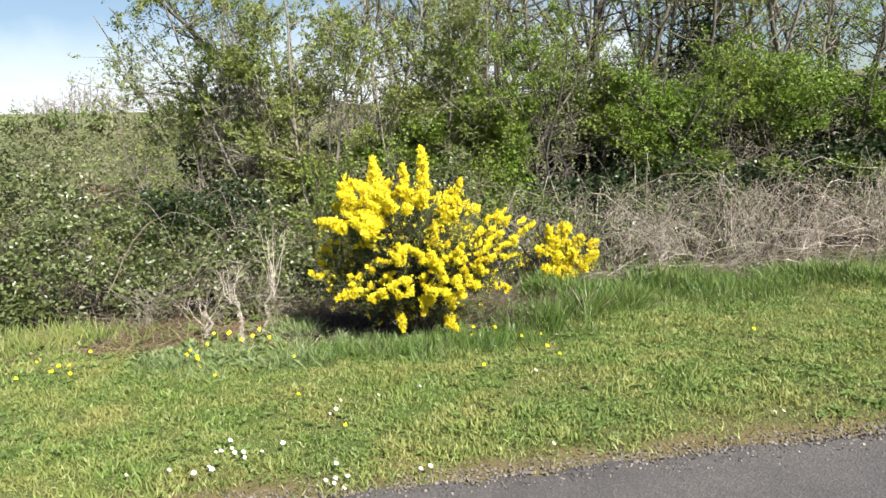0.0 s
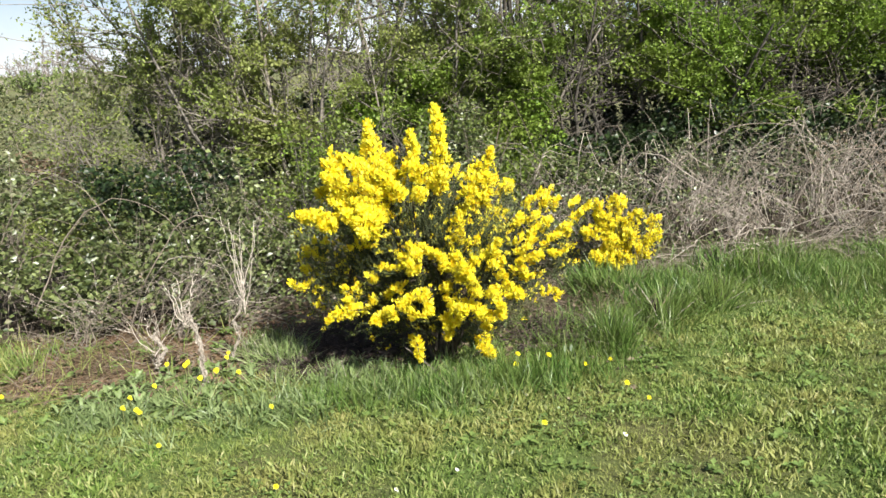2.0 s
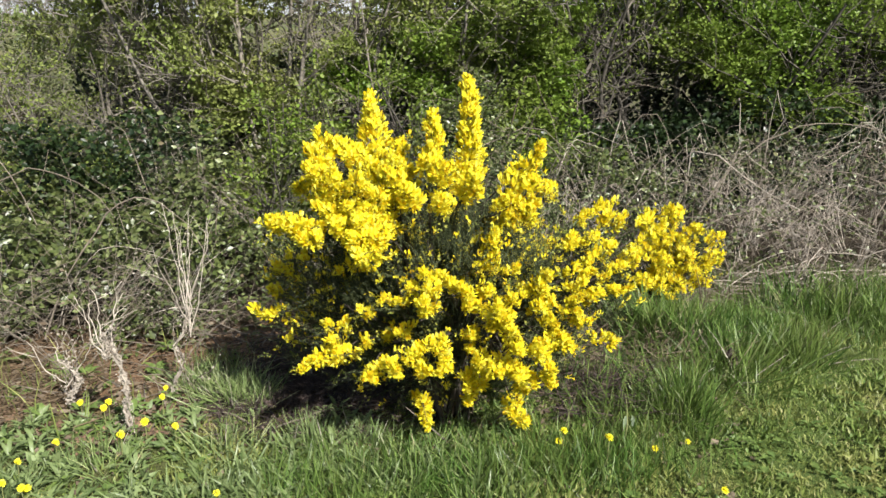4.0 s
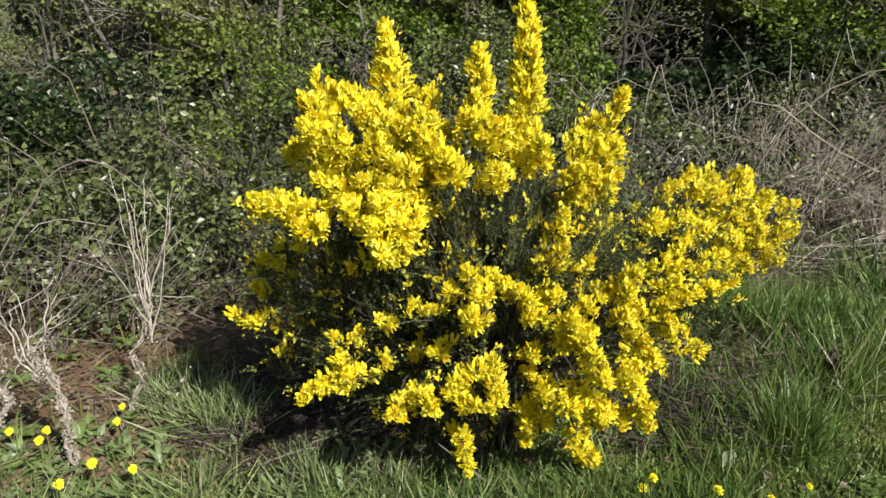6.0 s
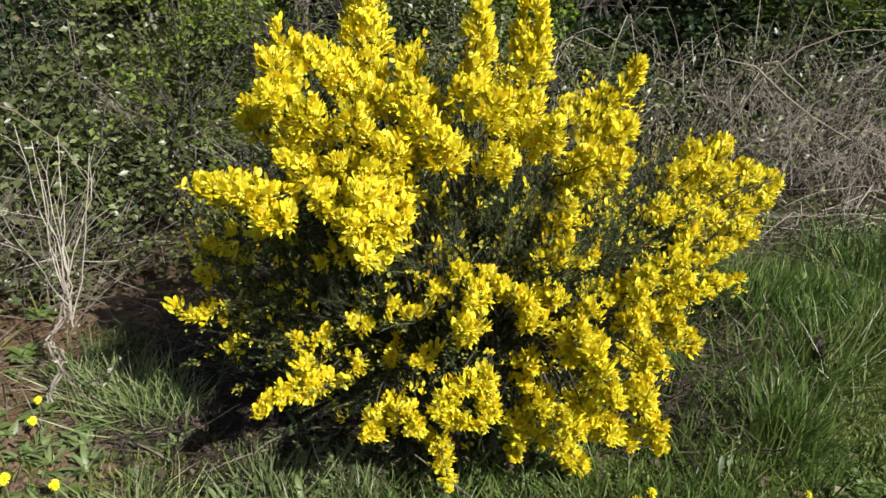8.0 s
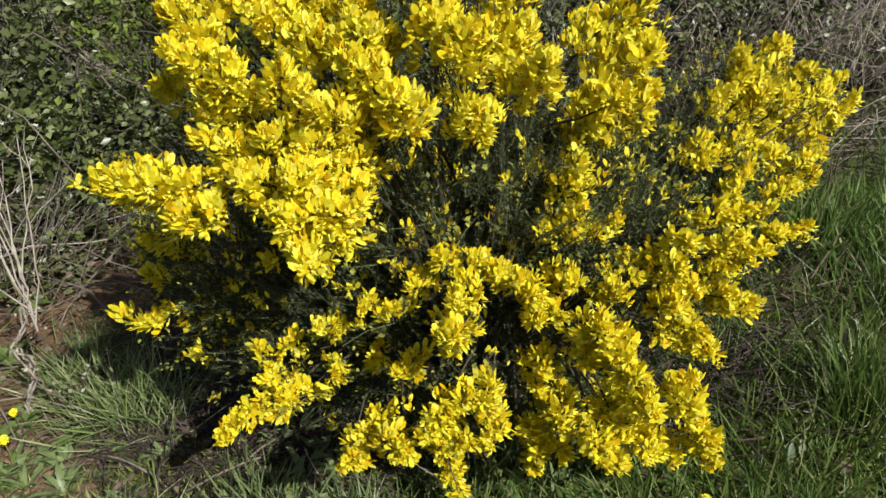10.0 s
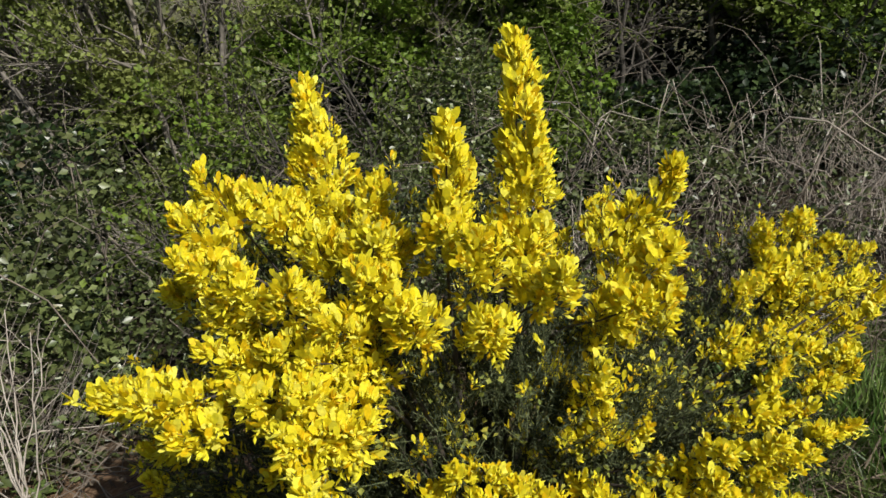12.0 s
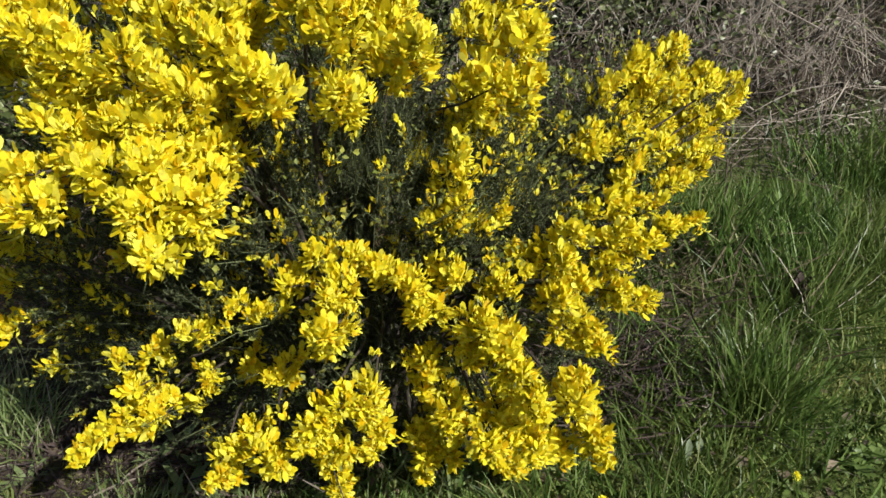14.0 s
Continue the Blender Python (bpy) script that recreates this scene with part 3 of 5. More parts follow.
CROWN = [
    (0.14, 5.36, 1.08, 0.200, 0.050, 1.0), (0.12, 5.28, 0.87, 0.160, 0.055, 1.0), (0.11, 5.30, 0.95, 0.120, 0.050, 1.0), (-0.14, 5.10, 1.00, 0.130, 0.050, 1.0),
    (-0.05, 5.28, 0.67, 0.150, 0.056, 1.0), (0.04, 5.30, 0.77, 0.140, 0.050, 1.0), (-0.13, 5.30, 1.02, 0.120, 0.060, 1.0), (-0.26, 5.20, 1.04, 0.140, 0.052, 1.0),
    (-0.31, 5.26, 1.05, 0.120, 0.046, 1.0), (-0.27, 5.09, 0.93, 0.085, 0.054, 1.3), (-0.40, 5.11, 0.97, 0.100, 0.050, 1.2), (-0.46, 5.15, 1.02, 0.130, 0.045, 1.0),
    (0.03, 5.20, 0.89, 0.100, 0.050, 0.8),
]
UPPER_LEFT = [
    (-0.74, 5.46, 1.15, 0.14, 0.048, 1.0), (-0.66, 5.46, 1.11, 0.12, 0.050, 1.0), (-0.58, 5.50, 1.08, 0.12, 0.055, 1.0), (-0.49, 5.50, 1.05, 0.12, 0.060, 1.0),
    (-0.40, 5.45, 1.10, 0.10, 0.045, 1.0), (-0.36, 5.35, 1.02, 0.10, 0.050, 1.0), (-0.42, 5.25, 1.04, 0.12, 0.050, 1.0), (-0.77, 5.36, 1.09, 0.12, 0.045, 1.0),
    (-0.77, 5.32, 1.03, 0.10, 0.045, 1.0), (-0.73, 5.28, 0.96, 0.10, 0.045, 1.0), (-0.67, 5.25, 1.01, 0.12, 0.050, 1.0), (-0.57, 5.18, 1.01, 0.12, 0.045, 1.0),
    (-0.84, 5.45, 0.93, 0.12, 0.050, 0.6), (-0.70, 5.30, 0.91, 0.12, 0.050, 0.6), (-0.53, 5.35, 1.04, 0.12, 0.050, 0.9),
]
LEFT_SHELF = [
    (-0.74, 5.22, 0.89, 0.12, 0.038, 1.0), (-0.53, 5.13, 0.96, 0.10, 0.045, 1.0), (-0.47, 5.20, 0.95, 0.10, 0.035, 0.9), (-0.55, 5.10, 0.90, 0.10, 0.050, 1.0),
    (-0.63, 5.18, 0.89, 0.10, 0.045, 1.0), (-0.94, 5.20, 0.84, 0.24, 0.045, 1.0), (-0.80, 5.15, 0.78, 0.10, 0.035, 1.0), (-0.85, 5.17, 0.83, 0.10, 0.045, 1.0),
    (-0.68, 5.13, 0.84, 0.14, 0.045, 1.0), (-0.58, 5.08, 0.85, 0.12, 0.050, 1.0), (-0.64, 5.09, 0.80, 0.10, 0.042, 0.9), (-0.60, 5.04, 0.79, 0.12, 0.048, 1.0), (-0.57, 4.96, 0.75, 0.20, 0.055, 1.0), (-0.53, 5.05, 0.79, 0.12, 0.055, 1.0),
    (-0.50, 5.15, 0.83, 0.10, 0.045, 0.9), (-0.67, 5.20, 0.63, 0.14, 0.045, 0.5), (-0.93, 5.40, 0.61, 0.16, 0.050, 0.3),
]
LOW_LEFT = [
    (-1.05, 5.46, 0.43, 0.11, 0.025, 0.8), (-0.99, 5.50, 0.50, 0.12, 0.030, 0.4), (-0.96, 5.48, 0.58, 0.12, 0.030, 0.35), (-0.95, 5.50, 0.36, 0.10, 0.030, 0.3), (-0.59, 5.18, 0.50, 0.08, 0.030, 0.7), (-0.73, 5.25, 0.42, 0.09, 0.036, 0.9), (-0.72, 5.22, 0.36, 0.08, 0.032, 0.8),
    (-0.82, 5.17, 0.26, 0.16, 0.035, 1.0), (-0.71, 5.20, 0.27, 0.10, 0.035, 0.9), (-0.49, 5.15, 0.55, 0.08, 0.028, 0.6), (-0.49, 5.20, 0.36, 0.09, 0.030, 0.6),
    (-0.93, 5.45, 0.28, 0.06, 0.022, 0.3), (-0.60, 5.20, 0.30, 0.08, 0.025, 0.5), (-0.57, 5.01, 0.28, 0.09, 0.038, 1.0), (-0.44, 4.99, 0.33, 0.08, 0.044, 1.0),
    (-0.31, 5.01, 0.30, 0.07, 0.042, 1.0), (-0.33, 5.12, 0.02, 0.15, 0.030, 1.0), (-0.48, 5.08, 0.28, 0.07, 0.036, 0.9),
]
# small tight tufts: tip and half-width
BREAST = [
    (-0.07, 5.17, 0.80, 0.058), (-0.06, 5.18, 0.72, 0.056), (0.03, 5.21, 0.66, 0.030), (-0.13, 5.20, 0.66, 0.028), (-0.34, 5.02, 0.62, 0.055),
    (-0.36, 4.99, 0.58, 0.060), (-0.35, 5.00, 0.53, 0.046), (-0.35, 5.15, 0.66, 0.035), (-0.29, 5.13, 0.65, 0.032), (-0.25, 5.10, 0.62, 0.042),
    (-0.21, 5.08, 0.61, 0.050), (-0.18, 5.06, 0.58, 0.045), (-0.18, 5.06, 0.53, 0.038), (-0.41, 5.14, 0.59, 0.038), (-0.47, 5.15, 0.53, 0.030),
    (-0.46, 5.08, 0.44, 0.040), (-0.09, 5.22, 0.65, 0.028), (-0.02, 5.20, 0.63, 0.030), (-0.11, 5.14, 0.61, 0.028), (-0.10, 5.10, 0.57, 0.045),
]
APRON = [
    (-0.13, 5.05, 0.53, 0.028), (0.01, 5.10, 0.52, 0.038), (0.06, 5.14, 0.55, 0.036), (0.11, 5.18, 0.57, 0.036), (-0.08, 4.98, 0.53, 0.055),
    (-0.05, 4.95, 0.50, 0.065), (-0.10, 4.98, 0.47, 0.042), (-0.02, 4.93, 0.47, 0.055), (-0.17, 5.04, 0.42, 0.034), (-0.18, 5.05, 0.36, 0.034),
    (-0.42, 4.98, 0.36, 0.056), (-0.37, 4.99, 0.38, 0.042), (-0.30, 5.00, 0.38, 0.050), (-0.30, 5.00, 0.29, 0.058), (-0.18, 5.02, 0.20, 0.045),
    (-0.13, 4.98, 0.31, 0.050), (-0.14, 5.00, 0.24, 0.045), (-0.07, 4.93, 0.31, 0.050), (-0.04, 4.93, 0.34, 0.045), (-0.01, 4.90, 0.41, 0.045),
    (-0.02, 4.90, 0.31, 0.050),
]
SKIRT = [
    (-0.19, 5.07, 0.13, 0.10, 0.030, 1.0), (0.05, 5.20, -0.02, 0.13, 0.042, 1.0), (-0.12, 5.10, 0.20, 0.10, 0.040, 0.9), (0.04, 5.10, 0.17, 0.12, 0.045, 0.9), (0.24, 5.20, 0.31, 0.12, 0.036, 0.9), (0.47, 5.43, 0.24, 0.12, 0.036, 0.8), (0.01, 5.40, 0.64, 0.16, 0.055, 0.4), (0.12, 5.45, 0.57, 0.16, 0.055, 0.3),
]
RIGHT_CREST = [
    (0.47, 5.50, 0.84, 0.028), (0.40, 5.50, 0.83, 0.024), (0.36, 5.46, 0.80, 0.032), (0.45, 5.46, 0.79, 0.042), (0.50, 5.46, 0.78, 0.036),
    (0.61, 5.50, 0.76, 0.028), (0.67, 5.50, 0.74, 0.022), (0.27, 5.40, 0.73, 0.032), (0.28, 5.36, 0.70, 0.030), (0.37, 5.40, 0.72, 0.045),
    (0.35, 5.34, 0.66, 0.045), (0.43, 5.36, 0.68, 0.045), (0.54, 5.40, 0.64, 0.040), (0.53, 5.38, 0.61, 0.036), (0.47, 5.34, 0.60, 0.036),
    (0.61, 5.46, 0.69, 0.036), (0.26, 5.25, 0.63, 0.030), (0.34, 5.28, 0.60, 0.034),
]
RIGHT_FLANK = [
    (0.42, 5.30, 0.57, 0.030), (0.50, 5.32, 0.51, 0.036), (0.44, 5.30, 0.51, 0.038), (0.28, 5.20, 0.58, 0.045), (0.36, 5.24, 0.52, 0.050),
    (0.12, 5.10, 0.64, 0.050), (0.09, 5.08, 0.61, 0.050), (0.26, 5.16, 0.52, 0.036), (0.25, 5.15, 0.46, 0.050), (0.30, 5.17, 0.42, 0.040),
    (0.13, 5.08, 0.53, 0.040), (0.07, 5.02, 0.53, 0.050), (0.14, 5.05, 0.46, 0.050), (0.17, 5.05, 0.40, 0.040), (0.05, 4.90, 0.41, 0.062),
    (0.09, 4.88, 0.35, 0.050), (0.05, 4.90, 0.28, 0.030), (0.10, 4.88, 0.29, 0.040),
]
SECOND = [
    (1.01, 6.45, 0.61, 0.16, 0.050, 0.9), (0.88, 6.45, 0.59, 0.14, 0.045, 0.9), (0.91, 6.35, 0.51, 0.14, 0.050, 1.0), (1.06, 6.40, 0.44, 0.14, 0.050, 1.0),
    (1.21, 6.47, 0.48, 0.14, 0.045, 0.8), (1.35, 6.46, 0.33, 0.18, 0.045, 0.8), (1.34, 6.50, 0.43, 0.14, 0.040, 0.6), (1.18, 6.38, 0.25, 0.14, 0.050, 1.0),
    (1.06, 6.35, 0.18, 0.12, 0.050, 1.0), (0.93, 6.30, 0.17, 0.12, 0.045, 1.0), (0.81, 6.25, 0.24, 0.12, 0.045, 0.9), (0.94, 6.30, 0.34, 0.14, 0.055, 1.0),
    (1.09, 6.33, 0.36, 0.14, 0.050, 1.0), (0.75, 6.30, 0.41, 0.14, 0.045, 0.8),
]
# shoots on the far side of the bush
back = np.random.default_rng(3)
FAR_SIDE = [(-0.28 + 0.62 * math.cos(a), 5.62 + 0.42 * math.sin(a) + 0.08, z, 0.13, 0.045, 0.6)
            for a, z in zip(np.linspace(0.35, 2.8, 22), back.permutation(np.linspace(0.25, 0.98, 22)))]
def tufts(rows, by):
    return [(x, y, z, 0.04 + R, R * by, 1.0) for x, y, z, R in rows]


GORSE_FOOT = (-0.25, 5.48, float(ground_z(-0.25, 5.48)) - 0.01)
gorse(GORSE_FOOT, "gorse bush in full yellow bloom with dark thorny gaps",
      [((-0.45, 5.52, 0.75), [(-0.53, 5.60, 1.28, 0.28, 0.062, 1.0)], 0), ((-0.32, 5.31, 0.80), [(-0.285, 5.29, 1.22, 0.25, 0.052, 1.0)], 0),
       ((-0.17, 5.38, 0.75), [(-0.15, 5.38, 1.345, 0.40, 0.060, 1.0)], 0), ((-0.27, 5.48, 0.72), CROWN, 0), ((-0.50, 5.52, 0.75), UPPER_LEFT, 0), ((-0.40, 5.35, 0.80), LEFT_SHELF, 0), ((-0.42, 5.42, 0.42), LOW_LEFT, 0),
       ((-0.16, 5.36, 0.50), tufts(BREAST, 0.66) + tufts(APRON, 0.64) + SKIRT, 0), ((0.02, 5.48, 0.42), tufts(RIGHT_CREST, 0.72) + tufts(RIGHT_FLANK, 0.67), 0), ((-0.28, 5.5, 0.5), FAR_SIDE, 0)],
      [((-0.27, 5.52, 0.50), (0.60, 0.38, 0.50), 1.0), ((-0.50, 5.50, 0.34), (0.28, 0.16, 0.26), 0.14), ((-0.64, 5.58, 0.52), (0.32, 0.18, 0.40), 0.6), ((-0.55, 5.62, 0.22), (0.42, 0.18, 0.20), 0.35), ((-0.15, 5.36, 0.35), (0.40, 0.20, 0.34), 0.45), ((0.22, 5.46, 0.42), (0.26, 0.16, 0.28), 0.3), ((-0.22, 5.30, 0.66), (0.34, 0.12, 0.16), 0.3)], 11500, 5)
gorse((0.98, 6.5, float(ground_z(0.98, 6.5)) - 0.01), "smaller sprawling gorse bush with looser yellow bloom",
      [((1.0, 6.6, 0.2), [(x, y, z, ln, R * 1.1, f * 0.75) for x, y, z, ln, R, f in SECOND], 2)], [((1.0, 6.55, 0.25), (0.32, 0.2, 0.25), 1.0)], 900, 6)


# ---- canes and brambles ----
def arcs(x, y, reach, height, r, n=9, sag=1.0):
    """Arching canes from the places (x, y): up, over and down to the side."""
    N = len(x)
    a = r.uniform(0, 2 * np.pi, N)
    t = np.linspace(0, 1, n)
    h = height[:, None] * (np.sin(np.clip(t * 1.25, 0, 1) * np.pi * 0.62)[None] - sag * 0.45 * np.clip(t - .55, 0, 1)[None] * r.uniform(.2, 1.8, (N, 1)))
    px = x[:, None] + np.cos(a)[:, None] * reach[:, None] * t[None] ** 1.3
    py = y[:, None] + np.sin(a)[:, None] * reach[:, None] * t[None] ** 1.3
    pts = np.stack([px, py, ground_z(x, y)[:, None] + h], -1)
    pts[:, 1:] += np.cumsum(r.normal(0, 0.012, (N, n - 1, 3)), axis=1)
    return pts


def hedge_hollow(x, z):
    """Where the hedge opens on its dark inside."""
    hole = (lumps(x * 0.8, z * 1.1 + x * 0.15, 3.1, 5.3) < -0.25) & (x > 0.5)
    hole = hole | ((lumps(x * 1.1, z * 1.3 - x * 0.3, 3.4, 2.1) < -0.25) & (x > -3.8) & (x < -0.4)) | (((x + 2.7) / 0.6) ** 2 + ((z - 1.05) / 0.42) ** 2 < 1)
    return hole | (((x - 1.4) / 0.5) ** 2 + ((z - 1.25) / 0.6) ** 2 < 1) | (((x - 3.5) / 0.35) ** 2 + ((z - 1.2) / 0.4) ** 2 < 1)


def leaf_pads(x, y, z, flat, per, r):
    """Leaves in flat sprays round the places given, tipped down towards the light."""
    n = len(x)
    size = r.uniform(0.6, 1.3, n)
    way = r.uniform(-0.5, 0.5, n) - np.pi / 2
    q = r.normal(size=(n, per, 3))
    q = q / np.maximum(1, np.linalg.norm(q, axis=-1, keepdims=True) / 1.5) * np.array(flat) * size[:, None, None]
    c, s = np.cos(way)[:, None], np.sin(way)[:, None]
    along, across, up = q[..., 0], q[..., 1], q[..., 2]
    up = up - 0.35 * along - 0.8 * along ** 2 + 0.04 * np.sin(along * 40 + across * 33)
    return np.stack([x[:, None] + along * c - across * s, y[:, None] + along * s + across * c, z[:, None] + up], -1).reshape(-1, 3)


def thicket(name, label, place, half, height_at, n_leaf, n_cane, leaf_mat, cane_mat, leaf_size, seed, depth=0.4, cane_rad=0.003, group="bramble thickets", floor=0.06, even=False, n_twig=0, fans=0, lift=0.0, pads=0, pad=(0.17, 0.20, 0.045), per=400):
    r = np.random.default_rng(seed)
    cx, cy = place
    t = thing(name, (cx, cy, float(ground_z(cx, cy))), label, "shrub", group)
    x, y = r.uniform(cx - half[0], cx + half[0], n_leaf), r.uniform(cy - half[1], cy + half[1], n_leaf)
    h = height_at(x, y)
    z = ground_z(x, y) + (lift + r.random(n_leaf) ** 0.85 * (h - lift) if even else np.maximum(h - np.abs(r.normal(0, depth, n_leaf)), r.random(n_leaf) * np.maximum(h, 0.02)))
    cs = 3.6 if even else 6.5
    clump = np.clip(0.5 + 0.36 * lumps(x + z * 1.5, y + z * 1.2, cs, 2.0 if even else 0.7) + 0.36 * lumps(x - z * 0.8, y + z * 1.4, cs * 2.4, 1.1), 0, 1)
    keep = (h > 0.03 + lift) & (r.random(n_leaf) < floor + 1.5 * clump ** 3.0)
    if pads and even:
        keep &= ~hedge_hollow(x, z)
    x, y, z = x[keep], y[keep], z[keep]
    if pads:
        px, py = r.uniform(cx - half[0], cx + half[0], pads), cy - half[1] + r.random(pads) ** 1.3 * 2 * half[1]
        ph = height_at(px, py)
        pz = ground_z(px, py) + lift + (ph - lift) * r.random(len(px)) ** (0.8 if even else 0.45)
        ok = (ph > lift + (0.3 if even else 0.1)) & ~hedge_hollow(px, pz)
        px, py, pz = px[ok], py[ok], pz[ok]
        q = leaf_pads(px, py, pz, pad, per, r)
        x, y, z = np.concatenate([x, q[:, 0]]), np.concatenate([y, q[:, 1]]), np.concatenate([z, np.maximum(q[:, 2], ground_z(q[:, 0], q[:, 1]) + 0.02)])
    m = len(x)
    out = np.stack([r.normal(0, .8, m), r.normal(-.45, .7, m), r.normal(.1, .45, m)], -1)
    v, f = strew(LEAF_SMALL if even else LEAF, np.stack([x, y, z], -1), axes_up(out, r, 1.0), r.uniform(0.6, 1.15, m) * leaf_size)
    part("foliage", mesh_of("foliage", v, f, leaf_mat), t, kind="stuff")
    if n_twig:
        tx, ty = r.uniform(cx - half[0], cx + half[0], n_twig), r.uniform(cy - half[1], cy + half[1], n_twig)
        th = height_at(tx, ty)
        p = np.stack([tx, ty, ground_z(tx, ty) + th * r.uniform(.45, 1.06, n_twig)], -1)[th > 0.05]
        d = unit(r.normal(size=p.shape) * (1, .7, .6))
        pts = p[:, None] + d[:, None] * (np.linspace(-.5, .5, 5)[None, :, None] * r.uniform(.12, .5, (len(p), 1, 1)))
        pts = pts + np.cumsum(r.normal(0, .008, pts.shape), axis=1)
        v, f = tubes(pts, np.full(pts.shape[:2], 1.0) * r.uniform(.0009, .0022, (len(p), 1)), 3)
        part("dead_twig_mass", mesh_of("dead_twig_mass", v, f, M_CANE), t, "fine dead twigs among the leaves", "stuff")
    if fans:
        # bundles of bleached twigs splaying upwards
        m = 17
        bx, by = r.uniform(cx - half[0], cx + half[0], fans), r.uniform(cy - half[1] + 0.1, cy + half[1], fans)
        bh = height_at(bx, by)
        foot = np.stack([bx, by, ground_z(bx, by) + bh * r.uniform(.1, .6, fans)], -1)[bh > 0.1]
        d = unit(np.array([0, 0, 1.0]) + r.normal(0, (.8, .45, .1), (len(foot), 1, 3)) + r.normal(0, (.42, .35, .2), (len(foot), m, 3))).reshape(-1, 3)
        foot = np.repeat(foot, m, 0) + r.normal(0, .03, (len(foot) * m, 3))
        ln = r.uniform(.15, .55, len(foot))
        s = np.linspace(0, 1, 5)
        pts = foot[:, None] + d[:, None] * (s[None, :, None] * ln[:, None, None]) + np.cumsum(r.normal(0, .007, (len(foot), 5, 3)), axis=1)
        v, f = tubes(pts, np.linspace(1, .5, 5)[None] * r.uniform(.0011, .0026, (len(foot), 1)), 3)
        part("dead_twig_mass", mesh_of("dead_twig_mass", v, f, M_CANE_PALE), t, "bleached twigs splaying upwards", "stuff")
    if n_cane:
        x, y = r.uniform(cx - half[0], cx + half[0], n_cane), r.uniform(cy - half[1], cy + half[1], n_cane)
        hh = np.maximum(height_at(x, y), 0.1)
        pts = arcs(x, y, r.uniform(.25, 1.1, n_cane), hh * r.uniform(0.5, 1.45, n_cane), r)
        near = cy - half[1] + 0.12
        pts[..., 1] = np.where(pts[..., 1] < near, near + (near - pts[..., 1]) * 0.4, pts[..., 1])
        rad = np.linspace(1, .45, 9)[None] * r.uniform(.6, 1.4, (n_cane, 1)) * cane_rad
        for j, (line, rr) in enumerate(zip(pts, rad)):
            v, f = tubes(line[None], rr[None] * (1.45 if j % 7 == 0 else 1.0), 4)
            part("cane", mesh_of("cane", v, f, M_CANE_PALE if j % 7 < 2 and group.startswith("dry") else cane_mat, True), t, "thin arching cane")
    return t


def left_bank(x, y):
    """The bramble bank: rises from the soil at its foot to the hedge."""
    foot = 6.64 - 0.06 * (x + 2.4) + 0.24 * np.clip((x + 1.8) * 2.5, 0, 1) + 0.14 * lumps(x, x * 0, 2.3, 1.0)
    rise = np.clip((y - foot) / 1.35, 0, 1) ** 0.48
    dip = 0.42 * np.exp(-((x + 2.8) / 0.5) ** 2) * np.clip((y - 7.0) / 0.5, 0, 1)
    return rise * (1.12 - dip + 0.5 * np.clip(-3.2 - x, 0, 1) + 0.20 * lumps(x, y, 2.6, 0.4) + 0.26 * lumps(x, y, 6.5, 1.4))


def right_bank(x, y):
    foot = 6.62 + 0.05 * x + 0.1 * lumps(x, x * 0, 2.7, 2.0)
    rise = np.clip((y - foot) / 0.9, 0, 1) ** 0.6
    return rise * (0.70 + 0.12 * lumps(x, y, 3.0, 1.4))


for k, cx in enumerate((-4.9, -3.6, -2.4, -1.3)):
    thicket("bramble_thicket", "dense green bramble thicket with pale arching canes", (cx, 7.25), (0.75, 1.05), left_bank, 3800 if k < 3 else 3000, 40, M_BRAMBLE, M_CANE, 0.056 if k < 3 else 0.042, 20 + k, 0.30, floor=0.05 if k < 3 else 0.02, n_twig=190, fans=(0, 4, 10, 8)[k], pads=(92, 88, 74, 56)[k], pad=(0.13, 0.14, 0.055), per=125)
for k, cx in enumerate((-0.25,)):
    thicket("bramble_thicket", "dark bramble thicket behind the gorse", (cx, 7.6), (0.55, 0.8), left_bank, 7000, 30, M_BRAMBLE, M_CANE_DARK, 0.036, 30 + k, 0.30, floor=0.03, n_twig=420, pads=90, pad=(0.11, 0.13, 0.05), per=95)
for k, cx in enumerate((0.72, 1.5, 2.5, 3.6, 4.7)):
    thicket("dry_bramble", "tangle of bare grey-brown dead bramble canes", (cx, 7.25), (0.72, 0.75), right_bank, (12000, 7000, 5500, 5500, 7000)[k], (60, 95, 120, 120, 120)[k], M_LITTER if k == 3 else M_BRAMBLE, M_CANE, 0.036, 40 + k, 0.3, 0.0032, "dry bramble tangles", n_twig=110, fans=8 if k < 1 else 28)


def foot_tangle(x, y):
    return 0.50 * np.clip(1 - ((x + 2.25) / 0.8) ** 2, 0, 1) * np.clip(1 - ((y - 6.78) / 0.4) ** 2, 0, 1)


thicket("dry_bramble", "low tangle of pale dead canes at the bramble foot", (-2.25, 6.78), (0.75, 0.32), foot_tangle, 300, 22, M_LITTER, M_CANE, 0.035, 48, 0.2, 0.0034, "dry bramble tangles", n_twig=300)


def far_scrub(x, y):
    return (1.35 + 0.45 * lumps(x, y, 0.9, 0.4)) * np.where(y > 18, 0.7, 0.72)


